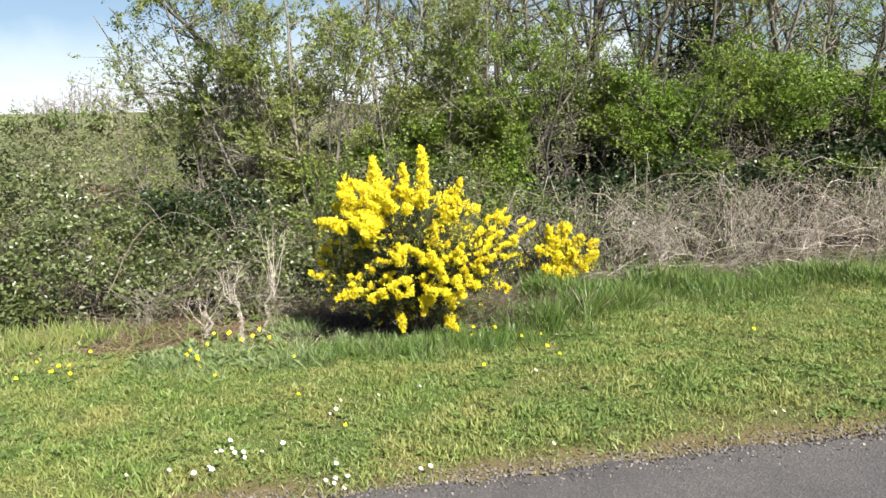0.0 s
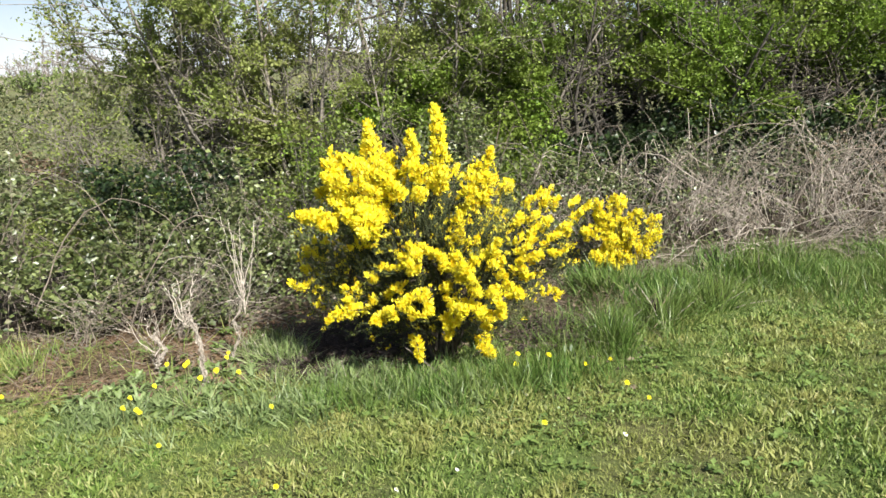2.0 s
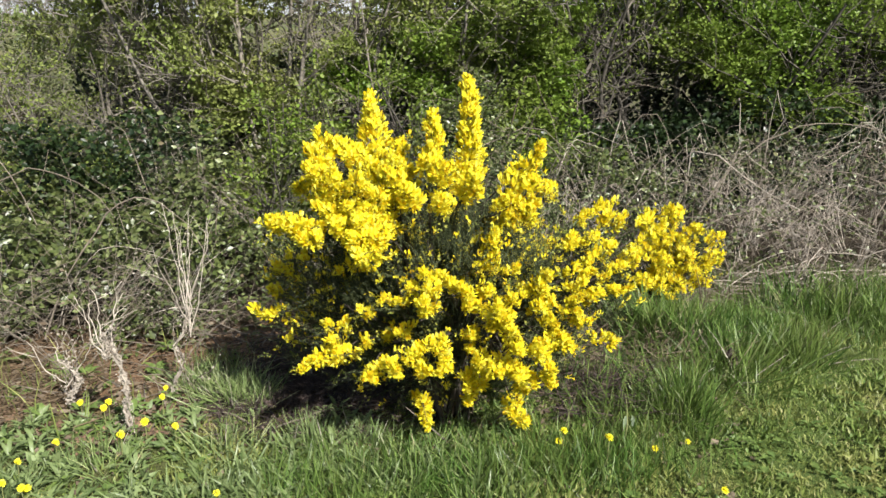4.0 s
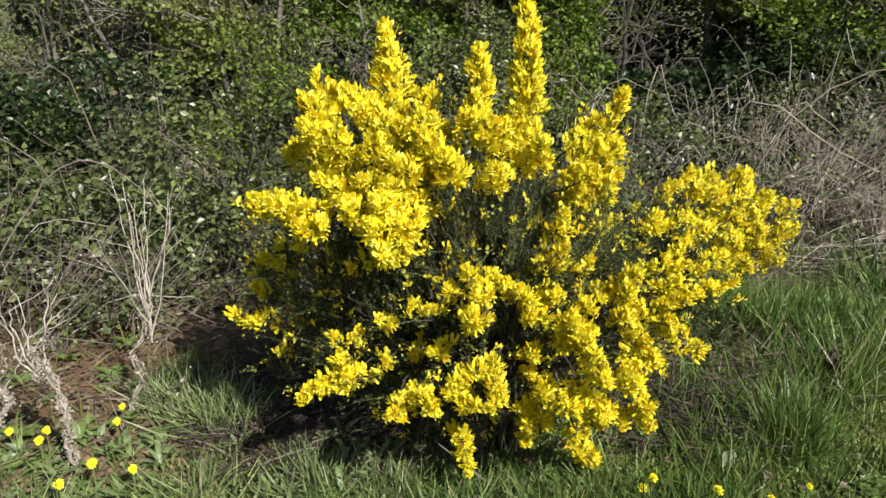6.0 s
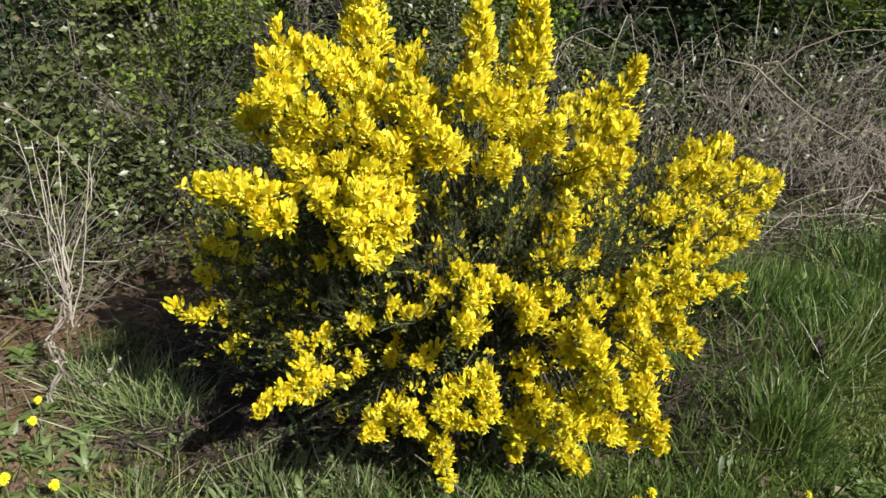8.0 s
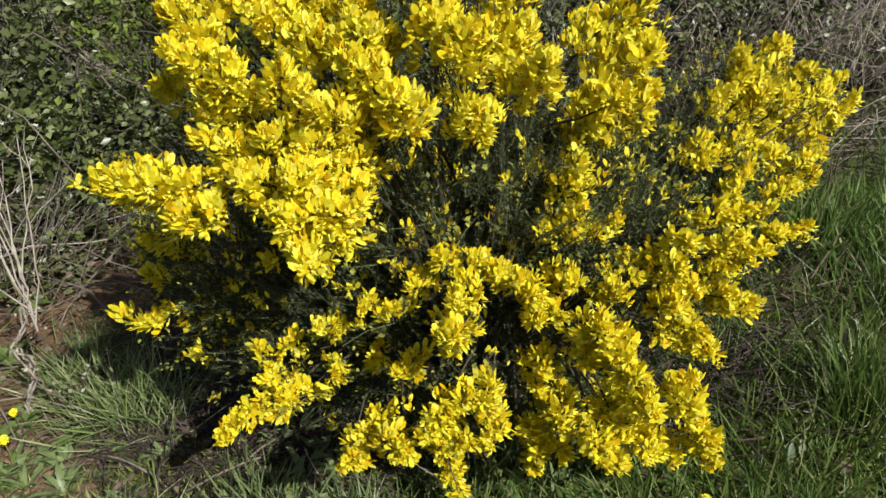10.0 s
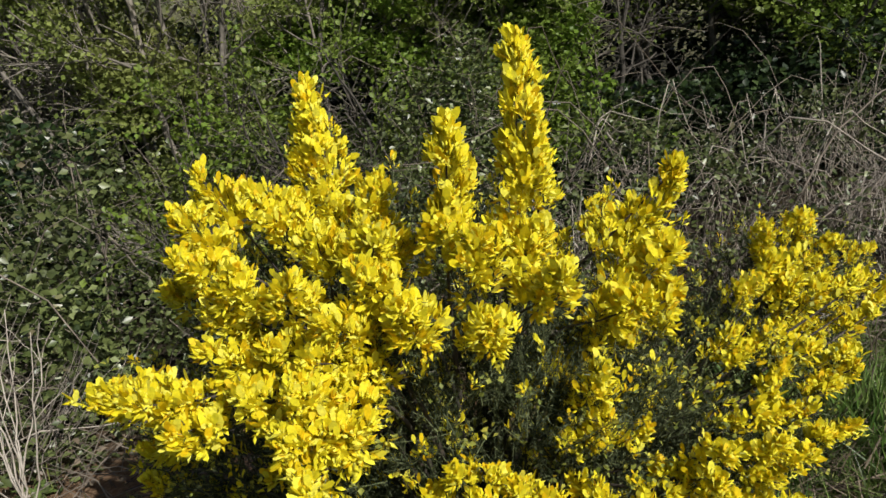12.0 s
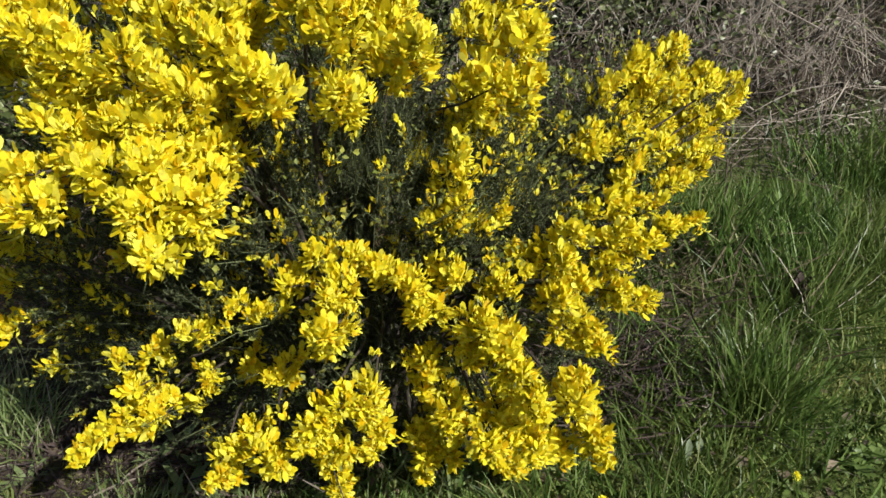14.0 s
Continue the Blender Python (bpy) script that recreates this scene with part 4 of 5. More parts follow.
# rough scrub running back from the hedge over the open ground
for k, (cx, cy, hx, hy) in enumerate(((-6.6, 11.2, 1.6, 1.6), (-8.6, 15.0, 2.6, 2.0), (-12.5, 21.0, 4.2, 2.6), (-17.5, 30.0, 6.0, 3.5), (-22, 42, 9, 4))):
    thicket("rough_scrub", "rough olive-green scrub beyond the hedge", (cx, cy), (hx, hy), far_scrub, 9000, 0, M_SCRUB, M_CANE, 0.05 + 0.004 * cy, 70 + k, 0.35, 0.003, "rough scrub", 0.25, False, 250)


# ---- hedge trees ----
def grow(start, way, length, rad, n, r, wander, lift):
    """n-point limbs from start along way, wandering, bending upward."""
    N = len(start)
    pts = np.empty((N, n, 3))
    pts[:, 0] = start
    d = unit(way)
    step = length[:, None] / (n - 1)
    for k in range(1, n):
        d = unit(d + r.normal(0, wander, (N, 3)) + np.array([0, 0, lift]))
        pts[:, k] = pts[:, k - 1] + d * step
    return pts, rad[:, None] * np.linspace(1, 0.35, n)[None]


def spawn(pts, rad, count, lo, hi, r):
    """Places on the limbs for the next order of branches."""
    N, n, _ = pts.shape
    i = np.repeat(np.arange(N), count)
    s = r.uniform(lo, hi, len(i)) * (n - 1)
    k = np.minimum(s.astype(int), n - 2)
    w = (s - k)[:, None]
    p = pts[i, k] * (1 - w) + pts[i, k + 1] * w
    tan = unit(pts[i, k + 1] - pts[i, k])
    return p, tan, rad[i, k]


def hedge_tree(place, height, spread, stems, leaf_mat, leaf_n, leaf_size, label, seed, bark_mat=None, low=0.12, category="tree", limbs=9, twigs=7, stem_rad=0.035, lean=0.16, name="hawthorn_tree", group="hedgerow trees", leaf_low=0.0, twig_rad=0.0032, sprays=0):
    r = np.random.default_rng(seed)
    x, y = place
    z = float(ground_z(x, y)) - 0.02
    t = thing(name, (x, y, z), label, category, group)
    base = np.stack([x + r.normal(0, spread * 0.22, stems), y + r.normal(0, 0.12, stems), np.full(stems, z)], -1)
    way = np.stack([r.normal(0, lean, stems) + (base[:, 0] - x) * 0.35, r.normal(0, lean, stems), np.ones(stems)], -1)
    p0, r0 = grow(base, way, height * r.uniform(.75, 1.05, stems), stem_rad * r.uniform(.6, 1.2, stems), 12, r, 0.10, 0.05)
    s1, tan1, q1 = spawn(p0, r0, limbs, low, 0.97, r)
    n1 = len(s1)
    w1 = unit(np.stack([r.normal(0, 1, n1), r.normal(0, .8, n1), r.normal(.15, .35, n1)], -1)) + tan1 * 0.35
    p1, r1 = grow(s1, w1, spread * r.uniform(.35, 1.0, n1) * (1.1 - 0.4 * (s1[:, 2] - z) / height), np.minimum(q1 * 0.6, 0.016), 7, r, 0.2, 0.05)
    if sprays:
        # long thin boughs reaching out over the open ground
        sp = np.stack([x + r.uniform(-.5, -.2, sprays), y + r.normal(0, .2, sprays), z + r.uniform(.55, .95, sprays) * height], -1)
        p3, r3 = grow(sp, np.stack([np.full(sprays, -1.0), r.normal(0, .2, sprays), r.normal(.12, .2, sprays)], -1), r.uniform(.7, 1.5, sprays), np.full(sprays, .007), 7, r, 0.1, 0.0)
        p1, r1 = np.concatenate([p1, p3]), np.concatenate([r1, r3])
    s2, tan2, _ = spawn(p1, r1, twigs, 0.15, 1.0, r)
    n2 = len(s2)
    p2, r2 = grow(s2, tan2 + r.normal(0, .75, (n2, 3)), r.uniform(.12, .42, n2), np.full(n2, twig_rad), 3, r, 0.22, 0.04)
    v, f = tubes(p0, r0, 6)
    part("trunk", mesh_of("trunk", v, f, bark_mat or M_BARK, True), t)
    v, f = joined([tubes(p1, r1, 4), tubes(p2, np.maximum(r2, .0014), 3)])
    part("twiggery", mesh_of("twiggery", v, f, bark_mat or M_BARK), t, "fine tangled twigs", "stuff")
    # leaves in tufts along the twigs
    per = max(1, int(leaf_n / n2))
    s3, tan3, _ = spawn(p2, r2, per, 0.1, 1.0, r)
    lively = r.random(len(p1))
    if sprays:
        lively[-sprays:] = 0.35
    vigour = np.repeat(np.repeat(lively, twigs) * 0.7 + r.random(n2) * 0.3, per)
    keep = (r.random(len(s3)) < 0.05 + 1.5 * vigour ** (1.3 if leaf_mat is M_HAW_PALE else 2.0)) & (s3[:, 2] > z + leaf_low) & (s3[:, 2] > ground_z(s3[:, 0], s3[:, 1]) + 0.02)
    if y < 10:
        keep &= ~hedge_hollow(s3[:, 0], s3[:, 2]) | (r.random(len(s3)) < 0.12)
    s3, tan3 = s3[keep], tan3[keep]
    s3 = s3 + r.normal(0, 0.018, s3.shape)
    v, f = strew(LEAF_SMALL, s3, axes_up(tan3 * 0.5 + r.normal(0, .8, s3.shape) + np.array([0, -.25, .1]), r, 0.7), r.uniform(.6, 1.2, len(s3)) * leaf_size)
    part("crown", mesh_of("crown", v, f, leaf_mat), t, kind="stuff")
    return t


GREEN = "hawthorn in fresh green leaf in the hedgerow"
BUDDING = "tall hedgerow shrub just coming into pale leaf"
# dark leafy undergrowth inside the hedge
def hedge_core(x, y):
    top = np.where(x < -3.6, 0.85, np.where(x < -0.5, 1.8, 2.0)) + 0.28 * lumps(x, y * 0, 2.1, 0.7)
    return top * np.clip((y - 8.35 - 0.25 * lumps(x, y * 0, 3.1, 2.2)) / 0.9, 0, 1) ** 0.5


for k, cx in enumerate(np.linspace(-3.725, 6.325, 7)):
    green = cx > -0.6
    thicket("hedge_undergrowth", "dense leafy undergrowth of the old hedgerow", (float(cx), 9.2), (0.95, 0.95), hedge_core, 6000, 0, M_HAW if green else M_HAW_PALE, M_BARK, 0.044, 60 + k, 0.5, 0.003, "hedgerow undergrowth", 0.03, True, 260, lift=0.55 if cx > 1 else 0.3, pads=88 if green else 56)
# dark ivy added so that the shade under the hedge's edge reads black
def ivy_height(x, y):
    return 0.82 + 0.22 * lumps(x, y, 2.4, 3.0) - 0.25 * np.clip(8.6 - y, 0, 1)


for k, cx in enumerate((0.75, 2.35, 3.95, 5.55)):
    thicket("ivy_shade_fill", "dark glossy ivy added for the shade at the foot of the hedge", (cx, 8.72), (0.85, 0.42), ivy_height, 13000, 0, M_IVY, M_BARK, 0.058, 90 + k, 0.3, 0.003, "ivy under the hedge", 0.35, True)
# another dark ivy fill, standing for the shade in the left hollow
thicket("ivy_shade_fill", "dark glossy ivy added for the shade in the hollow under the hedge", (-2.7, 8.3), (0.75, 0.3), lambda x, y: 1.15 + 0.2 * lumps(x, y, 2.4, 3.0), 9000, 0, M_IVY, M_BARK, 0.058, 95, 0.3, 0.003, "ivy under the hedge", 0.35, True)
thicket("dead_bracken", "rust-brown dead bracken at the end of the hedge", (-4.75, 10.5), (0.4, 0.3), lambda x, y: 1.36 + 0.15 * lumps(x, y, 3.4, 1.0), 3200, 0, M_RUST, M_BARK, 0.05, 96, 0.2, 0.003, "dead bracken", 0.3)
# dark leaf layer added behind the boughs: blocks the sky, stands for inner shade
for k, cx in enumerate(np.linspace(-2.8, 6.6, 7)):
    thicket("hedge_shade_fill", "dark leaf layer added for the shade deep inside the hedge", (float(cx), 10.15), (0.85, 0.25), lambda x, y: 1.75 + 0.25 * lumps(x, y, 2.0, 0.9), 9000, 0, M_IVY, M_BARK, 0.07, 190 + k, 0.5, 0.003, "ivy under the hedge", 0.4, True)
# front row, leafy to the ground
for k, (x, y, h, s, mat, nl) in enumerate([
        (-2.9, 9.5, 3.2, 0.80, M_HAW_PALE, 22000), (-2.6, 10.1, 3.9, 0.8, M_HAW_PALE, 18000), (-2.1, 9.2, 4.2, 1.1, M_HAW_PALE, 46000),
        (-1.1, 9.1, 4.0, 1.1, M_HAW_PALE, 34000), (0.0, 9.1, 3.3, 1.0, M_HAW_PALE, 26000), (1.2, 9.2, 2.5, 1.1, M_HAW, 24000),
        (2.4, 9.2, 2.3, 1.1, M_HAW, 24000), (3.6, 9.3, 2.2, 1.2, M_HAW, 24000), (4.9, 9.2, 2.7, 1.3, M_HAW, 26000), (6.3, 9.3, 3.0, 1.3, M_HAW, 20000)]):
    pale = mat is M_HAW_PALE
    hedge_tree((x, y), h, s, 7, mat, int(nl * 1.1), 0.037 if pale else 0.038, BUDDING if pale else GREEN, 100 + k, low=0.3, limbs=15 if pale else 10, twigs=9 if pale else 8, leaf_low=1.0, bark_mat=M_BARK_PALE if pale else M_BARK, stem_rad=0.022 if pale else 0.03, lean=0.09, sprays=7 if k == 0 else 0)
# low twiggy end of the hedge, leaning out over the rough ground
for k, (x, y, h) in enumerate([(-3.55, 9.6, 2.3), (-4.15, 9.9, 1.75)]):
    hedge_tree((x, y), h, 0.85, 6, M_HAW_PALE, 7000, 0.036, BUDDING, 170 + k, low=0.15, limbs=14, twigs=9, stem_rad=0.016, lean=0.25, leaf_low=0.5, bark_mat=M_BARK_PALE)
# young hawthorns seeding forward into the brambles
for k, (x, y, h) in enumerate([(-1.5, 7.85, 1.35), (-0.75, 8.1, 1.5), (-0.15, 7.95, 1.4)]):
    hedge_tree((x, y), h, 0.34, 3, M_HAW, 2600, 0.034, "young hawthorn in bright leaf among the brambles", 150 + k, low=0.35, limbs=8, twigs=5, stem_rad=0.012, lean=0.12, name="hawthorn_sapling", group="hawthorn saplings", leaf_low=0.45)
# back row, taller and barer, with sky between the stems
for k, (x, y, h, s, nl, bm) in enumerate([
        (-1.9, 10.9, 5.2, 1.1, 3500, M_BARK), (-0.8, 11.0, 5.5, 1.4, 3500, M_BARK_PALE), (0.4, 10.9, 5.6, 1.4, 2500, M_BARK), (1.2, 10.5, 5.0, 1.3, 1500, M_BARK), (1.9, 10.9, 5.6, 1.5, 3000, M_BARK), (2.7, 10.6, 5.0, 1.3, 1800, M_BARK),
        (3.2, 11.0, 5.4, 1.4, 4500, M_BARK), (4.4, 10.7, 5.6, 1.4, 4500, M_BARK_PALE), (5.8, 11.0, 5.4, 1.5, 4500, M_BARK_PALE), (7.3, 10.8, 5.0, 1.5, 4500, M_BARK), (0.9, 12.6, 5.2, 1.6, 2500, M_BARK), (2.6, 12.8, 5.2, 1.6, 3500, M_BARK), (4.6, 12.5, 5.2, 1.6, 4500, M_BARK_PALE),
        (6.6, 12.7, 5.2, 1.6, 4500, M_BARK), (-0.6, 12.4, 4.8, 1.4, 2500, M_BARK)]):
    hedge_tree((x, y), h, s, 5, M_HAW_PALE if k % 2 else M_HAW, nl * 2, 0.044, "tall thin-stemmed tree with few young leaves", 200 + k, bm, 0.3, "tree", 14, 11, 0.045, 0.09, "hedgerow_tree", "hedgerow trees", 0.6, 0.004)

# ---- distance ----
for k, (x, y, h, s, nl) in enumerate([(-28, 60, 1.3, 2.4, 3000), (-33, 64, 1.4, 2.4, 3000), (-24, 58, 1.6, 2.4, 3000), (-38, 66, 1.2, 2.4, 3000), (-20, 56, 2.2, 2.4, 3000)]):
    hedge_tree((x, y), h, s, 6, M_FAR_LEAF, nl, 0.24, "rounded green shrub in the far field", 300 + k, M_FAR_TWIG, 0.1, "shrub", 9, 5, 0.05, 0.3, "far_shrub", "far shrubs")
for k, (x, y, h) in enumerate([(-37.5, 75, 4.4), (-34, 77, 3.2), (-41, 80, 3.0), (-30, 76, 3.4), (-45, 82, 2.6), (-39, 84, 3.2)]):
    hedge_tree((x, y), h * 1.25, 2.3, 7, M_FAR_LEAF, 300, 0.1, "bare grey tree on the skyline", 320 + k, M_FAR_TWIG, 0.2, "tree", 9, 6, 0.07, 0.2, "far_tree", "far trees", twig_rad=0.04)


# a pale cloud bank low over the far fields
def cloud_material():
    m, n, l, p, out = base_material("cloud")
    g = n.new("ShaderNodeNewGeometry")
    sep = n.new("ShaderNodeSeparateXYZ")
    l.new(g.outputs["Position"], sep.inputs[0])
    rise = n.new("ShaderNodeMapRange")
    rise.inputs["From Min"].default_value = 60.0
    rise.inputs["From Max"].default_value = 265.0
    rise.inputs["To Min"].default_value = 0.90
    rise.inputs["To Max"].default_value = -0.10
    l.new(sep.outputs[2], rise.inputs["Value"])
    body = n.new("ShaderNodeMath")
    body.operation = "ADD"
    l.new(rise.outputs[0], body.inputs[0])
    puff = ramp(n, l, noise_tex(n, l, 0.012, 6.0, 0.55), [(0.42, (0, 0, 0)), (0.75, (0.16, 0.16, 0.16))])
    l.new(puff, body.inputs[1])
    glow = n.new("ShaderNodeEmission")
    glow.inputs["Color"].default_value = (0.94, 0.97, 1.0, 1)
    glow.inputs["Strength"].default_value = 0.54
    clear = n.new("ShaderNodeBsdfTransparent")
    mx = n.new("ShaderNodeMixShader")
    body.use_clamp = True
    l.new(body.outputs[0], mx.inputs[0])
    l.new(clear.outputs[0], mx.inputs[1])
    l.new(glow.outputs[0], mx.inputs[2])
    l.new(mx.outputs[0], out.inputs[0])
    return m


cv, cf = sheet(np.linspace(-1150, 300, 30), np.linspace(0, 340, 12), lambda x, y: y)
cv = np.stack([cv[:, 0], np.full(len(cv), 1300.0) - 0.0002 * (cv[:, 0] + 300) ** 2, cv[:, 2] - 5], -1)
cloud = tagged(new("backdrop", mesh_of("backdrop", cv, cf, cloud_material())), "thin pale cloud bank low over the far fields", "sky", kind="structure")

# white post in the far field
post = thing("marker_post", (-27.2, 60, float(ground_z(-27.2, 60))), "pale weathered post standing in the far field", "post")
pz = float(ground_z(-27.2, 60))
v, f = tubes(np.array([[(-27.2, 60, pz - 0.1), (-27.2, 60, pz + 1.0), (-27.2, 60, pz + 1.8)]]), np.full((1, 3), 0.06), 8)
part("shaft", mesh_of("shaft", v, f, M_CANE_PALE, True), post)
v, f = tubes(np.array([[(-27.2, 60, pz + 1.8), (-27.2, 60, pz + 1.86), (-27.2, 60, pz + 1.9)]]), np.array([[0.09, 0.09, 0.03]]), 8)
part("cap", mesh_of("cap", v, f, M_CANE_PALE, True), post)


# ---- small plants and clutter ----
def at_ground(x, y, lift=0.0, turn=0.0, size=1.0):
    return Matrix.Translation((x, y, float(ground_z(x, y)) + lift)) @ Matrix.Rotation(turn, 4, "Z")


def plain_leaf(length, width, droop, teeth=0, fold=0.12):
    """A single leaf blade along +y with a folded midrib, toothed if asked; returns corners and triangles."""
    k = 9
    t = np.linspace(0, 1, k)
    w = width * np.sin(np.pi * np.clip(t * 0.93 + 0.07, 0, 1)) ** 0.8
    if teeth:
        w = w * (0.62 + 0.38 * (np.arange(k) % 2))
    y = t * length
    z = 0.35 * length * np.sin(t * np.pi * 0.62) - droop * length * t ** 2
    mid = np.stack([0 * t, y, z], -1)
    lf = np.stack([-w, y + teeth * 0.2 * w, z + fold * w], -1)
    rt = np.stack([w, y + teeth * 0.2 * w, z + fold * w], -1)
    v = np.concatenate([mid, lf, rt])
    f = []
    for i in range(k - 1):
        f += [(i, i + 1, k + i), (i + 1, k + i + 1, k + i), (i, 2 * k + i, i + 1), (i + 1, 2 * k + i, 2 * k + i + 1)]
    return v, np.array(f)


def turned(v, angle, pitch=0.0):
    m = np.array((Matrix.Rotation(angle, 3, "Z") @ Matrix.Rotation(pitch, 3, "X")))
    return v @ m.T


def rays(count, radius, width, rise, rings):
    out = []
    for ring in range(rings):
        rr = radius * (1 - 0.28 * ring)
        for k in range(count):
            a = 2 * math.pi * (k + 0.5 * ring) / count
            v = np.array([(-width * .5, 0.1 * rr, 0.002 * ring), (width * .5, 0.1 * rr, 0.002 * ring), (width * .55, rr, rise * (1 + ring)), (-width * .55, rr, rise * (1 + ring))])
            out.append((turned(v, a), np.array([(0, 1, 2), (0, 2, 3)])))
    return joined(out)


def turned_pair(vf, k):
    return turned(vf[0], 0.2 * k), vf[1]


def sunward(v):
    """Tips a flower head over towards the light."""
    m = np.array(Matrix.Rotation(radians(38), 3, Vector((0.7, 0.7, 0))))
    return v @ m.T


def dandelion(stem_len, seed):
    r = np.random.default_rng(seed)
    t = thing("dandelion", (0, 0, 0), "yellow dandelion in flower with a toothed leaf rosette in the turf", "flower", "dandelions")
    pts = np.array([[(0, 0, 0), (0.004, 0.003, stem_len * .5), (0.006, 0.0, stem_len)]])
    v, f = tubes(pts, np.full((1, 3), 0.0022), 5)
    part("stem", mesh_of("stem", v, f, M_STEM, True), t)
    v, f = joined([turned_pair(rays(15, rr, 0.0027, ri, 1), k) for k, (rr, ri) in enumerate(((0.0140, 0.000), (0.0130, 0.004), (0.0105, 0.008), (0.006, 0.010)))])
    part("flower_head", mesh_of("flower_head", sunward(v + r.normal(0, .0019, v.shape)) + pts[0, 2], f, M_DANDELION), t, "round yellow flower head")
    for k in range(5):
        v, f = plain_leaf(r.uniform(.05, .085), 0.011, 0.25, 1)
        part("leaf", mesh_of("leaf", turned(v, k * 1.3 + r.uniform(0, .5)), f, M_ROSETTE), t)
    return t


def daisy(seed):
    t = thing("daisy", (0, 0, 0), "small white daisy in the mown grass", "flower", "daisies")
    pts = np.array([[(0, 0, 0), (0.002, 0.002, 0.026), (0.004, -0.002, 0.05)]])
    v, f = tubes(pts, np.full((1, 3), 0.0013), 4)
    part("stem", mesh_of("stem", v, f, M_STEM, True), t)
    v, f = rays(16, 0.0118, 0.0036, 0.0025, 2)
    part("petal_ring", mesh_of("petal_ring", sunward(v) + pts[0, 2], f, M_DAISY), t, "white ring of petals")
    v, f = rays(9, 0.0048, 0.0045, 0.0012, 2)
    part("centre", mesh_of("centre", sunward(v + (0, 0, 0.0045)) + pts[0, 2], f, M_DANDELION), t, "yellow centre")
    return t


def place_copies(proto, spots, seed, lift=0.0, heads=False, sizes=(0.8, 1.15)):
    r = np.random.default_rng(seed)
    for x, y in spots[1:]:
        proto.scale = (1, 1, 1)
        proto.scale *= r.uniform(*sizes)
        copy_thing(proto, at_ground(x, y, lift, r.uniform(-.5, .5) if heads else r.uniform(0, 6.28)))
    proto.matrix_basis = at_ground(*spots[0], lift)


DANDELIONS = [(-3.22, 6.17), (-2.77, 5.44), (-2.74, 5.07), (-2.80, 5.04), (-2.77, 4.88), (-2.96, 4.79), (-2.59, 4.79), (-3.10, 5.28), (-1.53, 4.57), (-0.89, 4.10),
              (-1.78, 4.97), (1.99, 4.74), (0.63, 5.05), (-0.54, 3.57), (0.69, 4.55), (0.20, 4.39), (0.49, 5.00), (-1.08, 4.87), (0.15, 5.08), (0.63, 4.71)]
TALL_DANDELIONS = [(-1.36, 5.32), (-1.74, 5.60), (-1.87, 5.62), (-1.84, 4.93), (-1.76, 4.91), (-1.88, 5.11), (-1.55, 5.25), (-1.55, 5.78), (-1.49, 5.35), (-1.52, 5.64), (-1.73, 5.53), (-1.80, 5.24)]
DAISIES = [(-0.62, 3.78), (-0.65, 3.77), (-0.41, 3.98), (-0.18, 4.08), (0.50, 4.21), (-1.09, 3.44), (-1.06, 3.37), (-1.10, 3.33), (-1.13, 3.34), (-1.02, 3.28),
           (-0.99, 3.33), (-0.96, 3.24), (-0.90, 3.32), (-0.98, 3.28), (-1.28, 3.14), (-1.14, 3.07), (-1.47, 3.13), (-1.10, 3.15), (-1.07, 3.11), (-0.51, 3.08),
           (-0.53, 2.93), (-0.49, 2.94), (-0.44, 2.96), (-0.44, 2.86), (-0.13, 2.98), (-0.09, 2.99), (0.46, 3.15), (1.54, 3.37), (1.58, 3.37), (-0.81, 3.36), (-0.49, 2.90), (-0.62, 3.96)]
place_copies(dandelion(0.055, 1), DANDELIONS, 51, 0.0, True, (0.7, 1.05))
place_copies(dandelion(0.13, 4), [(0.155, 5.02), (0.30, 4.93)], 55, 0.0, True)
place_copies(dandelion(0.10, 2), TALL_DANDELIONS, 52, 0.0, True)
place_copies(daisy(3), DAISIES, 53, 0.0, True, (0.6, 1.0))


def dock(seed, n, length, width, label):
    r = np.random.default_rng(seed)
    t = thing("broadleaf_weed", (0, 0, 0), label, "plant", "broadleaf weeds")
    for k in range(n):
        v, f = plain_leaf(length * r.uniform(.6, 1.0), width * r.uniform(.7, 1.0), r.uniform(-.1, .3), 0, 0.25)
        part("leaf", mesh_of("leaf", turned(v, k * 6.28 / n + r.uniform(-.3, .3), r.uniform(0, .5)), f, M_STRAP if seed % 2 else M_ROSETTE, True), t)
    return t


weeds = np.random.default_rng(77)
for seed, n, ln, wd, box, count in ((1, 10, .10, .008, (-2.3, -0.5, 4.8, 5.6), 48), (2, 7, .06, .015, (-3.2, -1.2, 5.0, 6.3), 48), (4, 8, .09, .018, (-3.4, -1.3, 5.6, 6.6), 26)):
    spots = [(weeds.uniform(box[0], box[1]), weeds.uniform(box[2], box[3])) for _ in range(count)]
    place_copies(dock(seed, n, ln, wd, "low green weed with strap leaves" if seed % 2 else "low broad-leaved green weed on the soil"), spots, 60 + seed)

# low clover and moss-green weeds woven through the mown grass
n = 28000
x, y = weeds.uniform(-3.6, 4.2, n), weeds.uniform(2.95, 5.6, n)
keep = (lumps(x, y, 5.2, 5.0) > 0.22) & (y > road_edge(x) + 0.16)
x, y = x[keep], y[keep]
v, f = strew(LEAF_SMALL, np.stack([x, y, ground_z(x, y) + weeds.uniform(.012, .04, len(x))], -1), axes_up(np.stack([weeds.normal(size=len(x)), weeds.normal(size=len(x)), weeds.normal(0, .3, len(x))], -1), weeds, .35), weeds.uniform(.009, .021, len(x)))
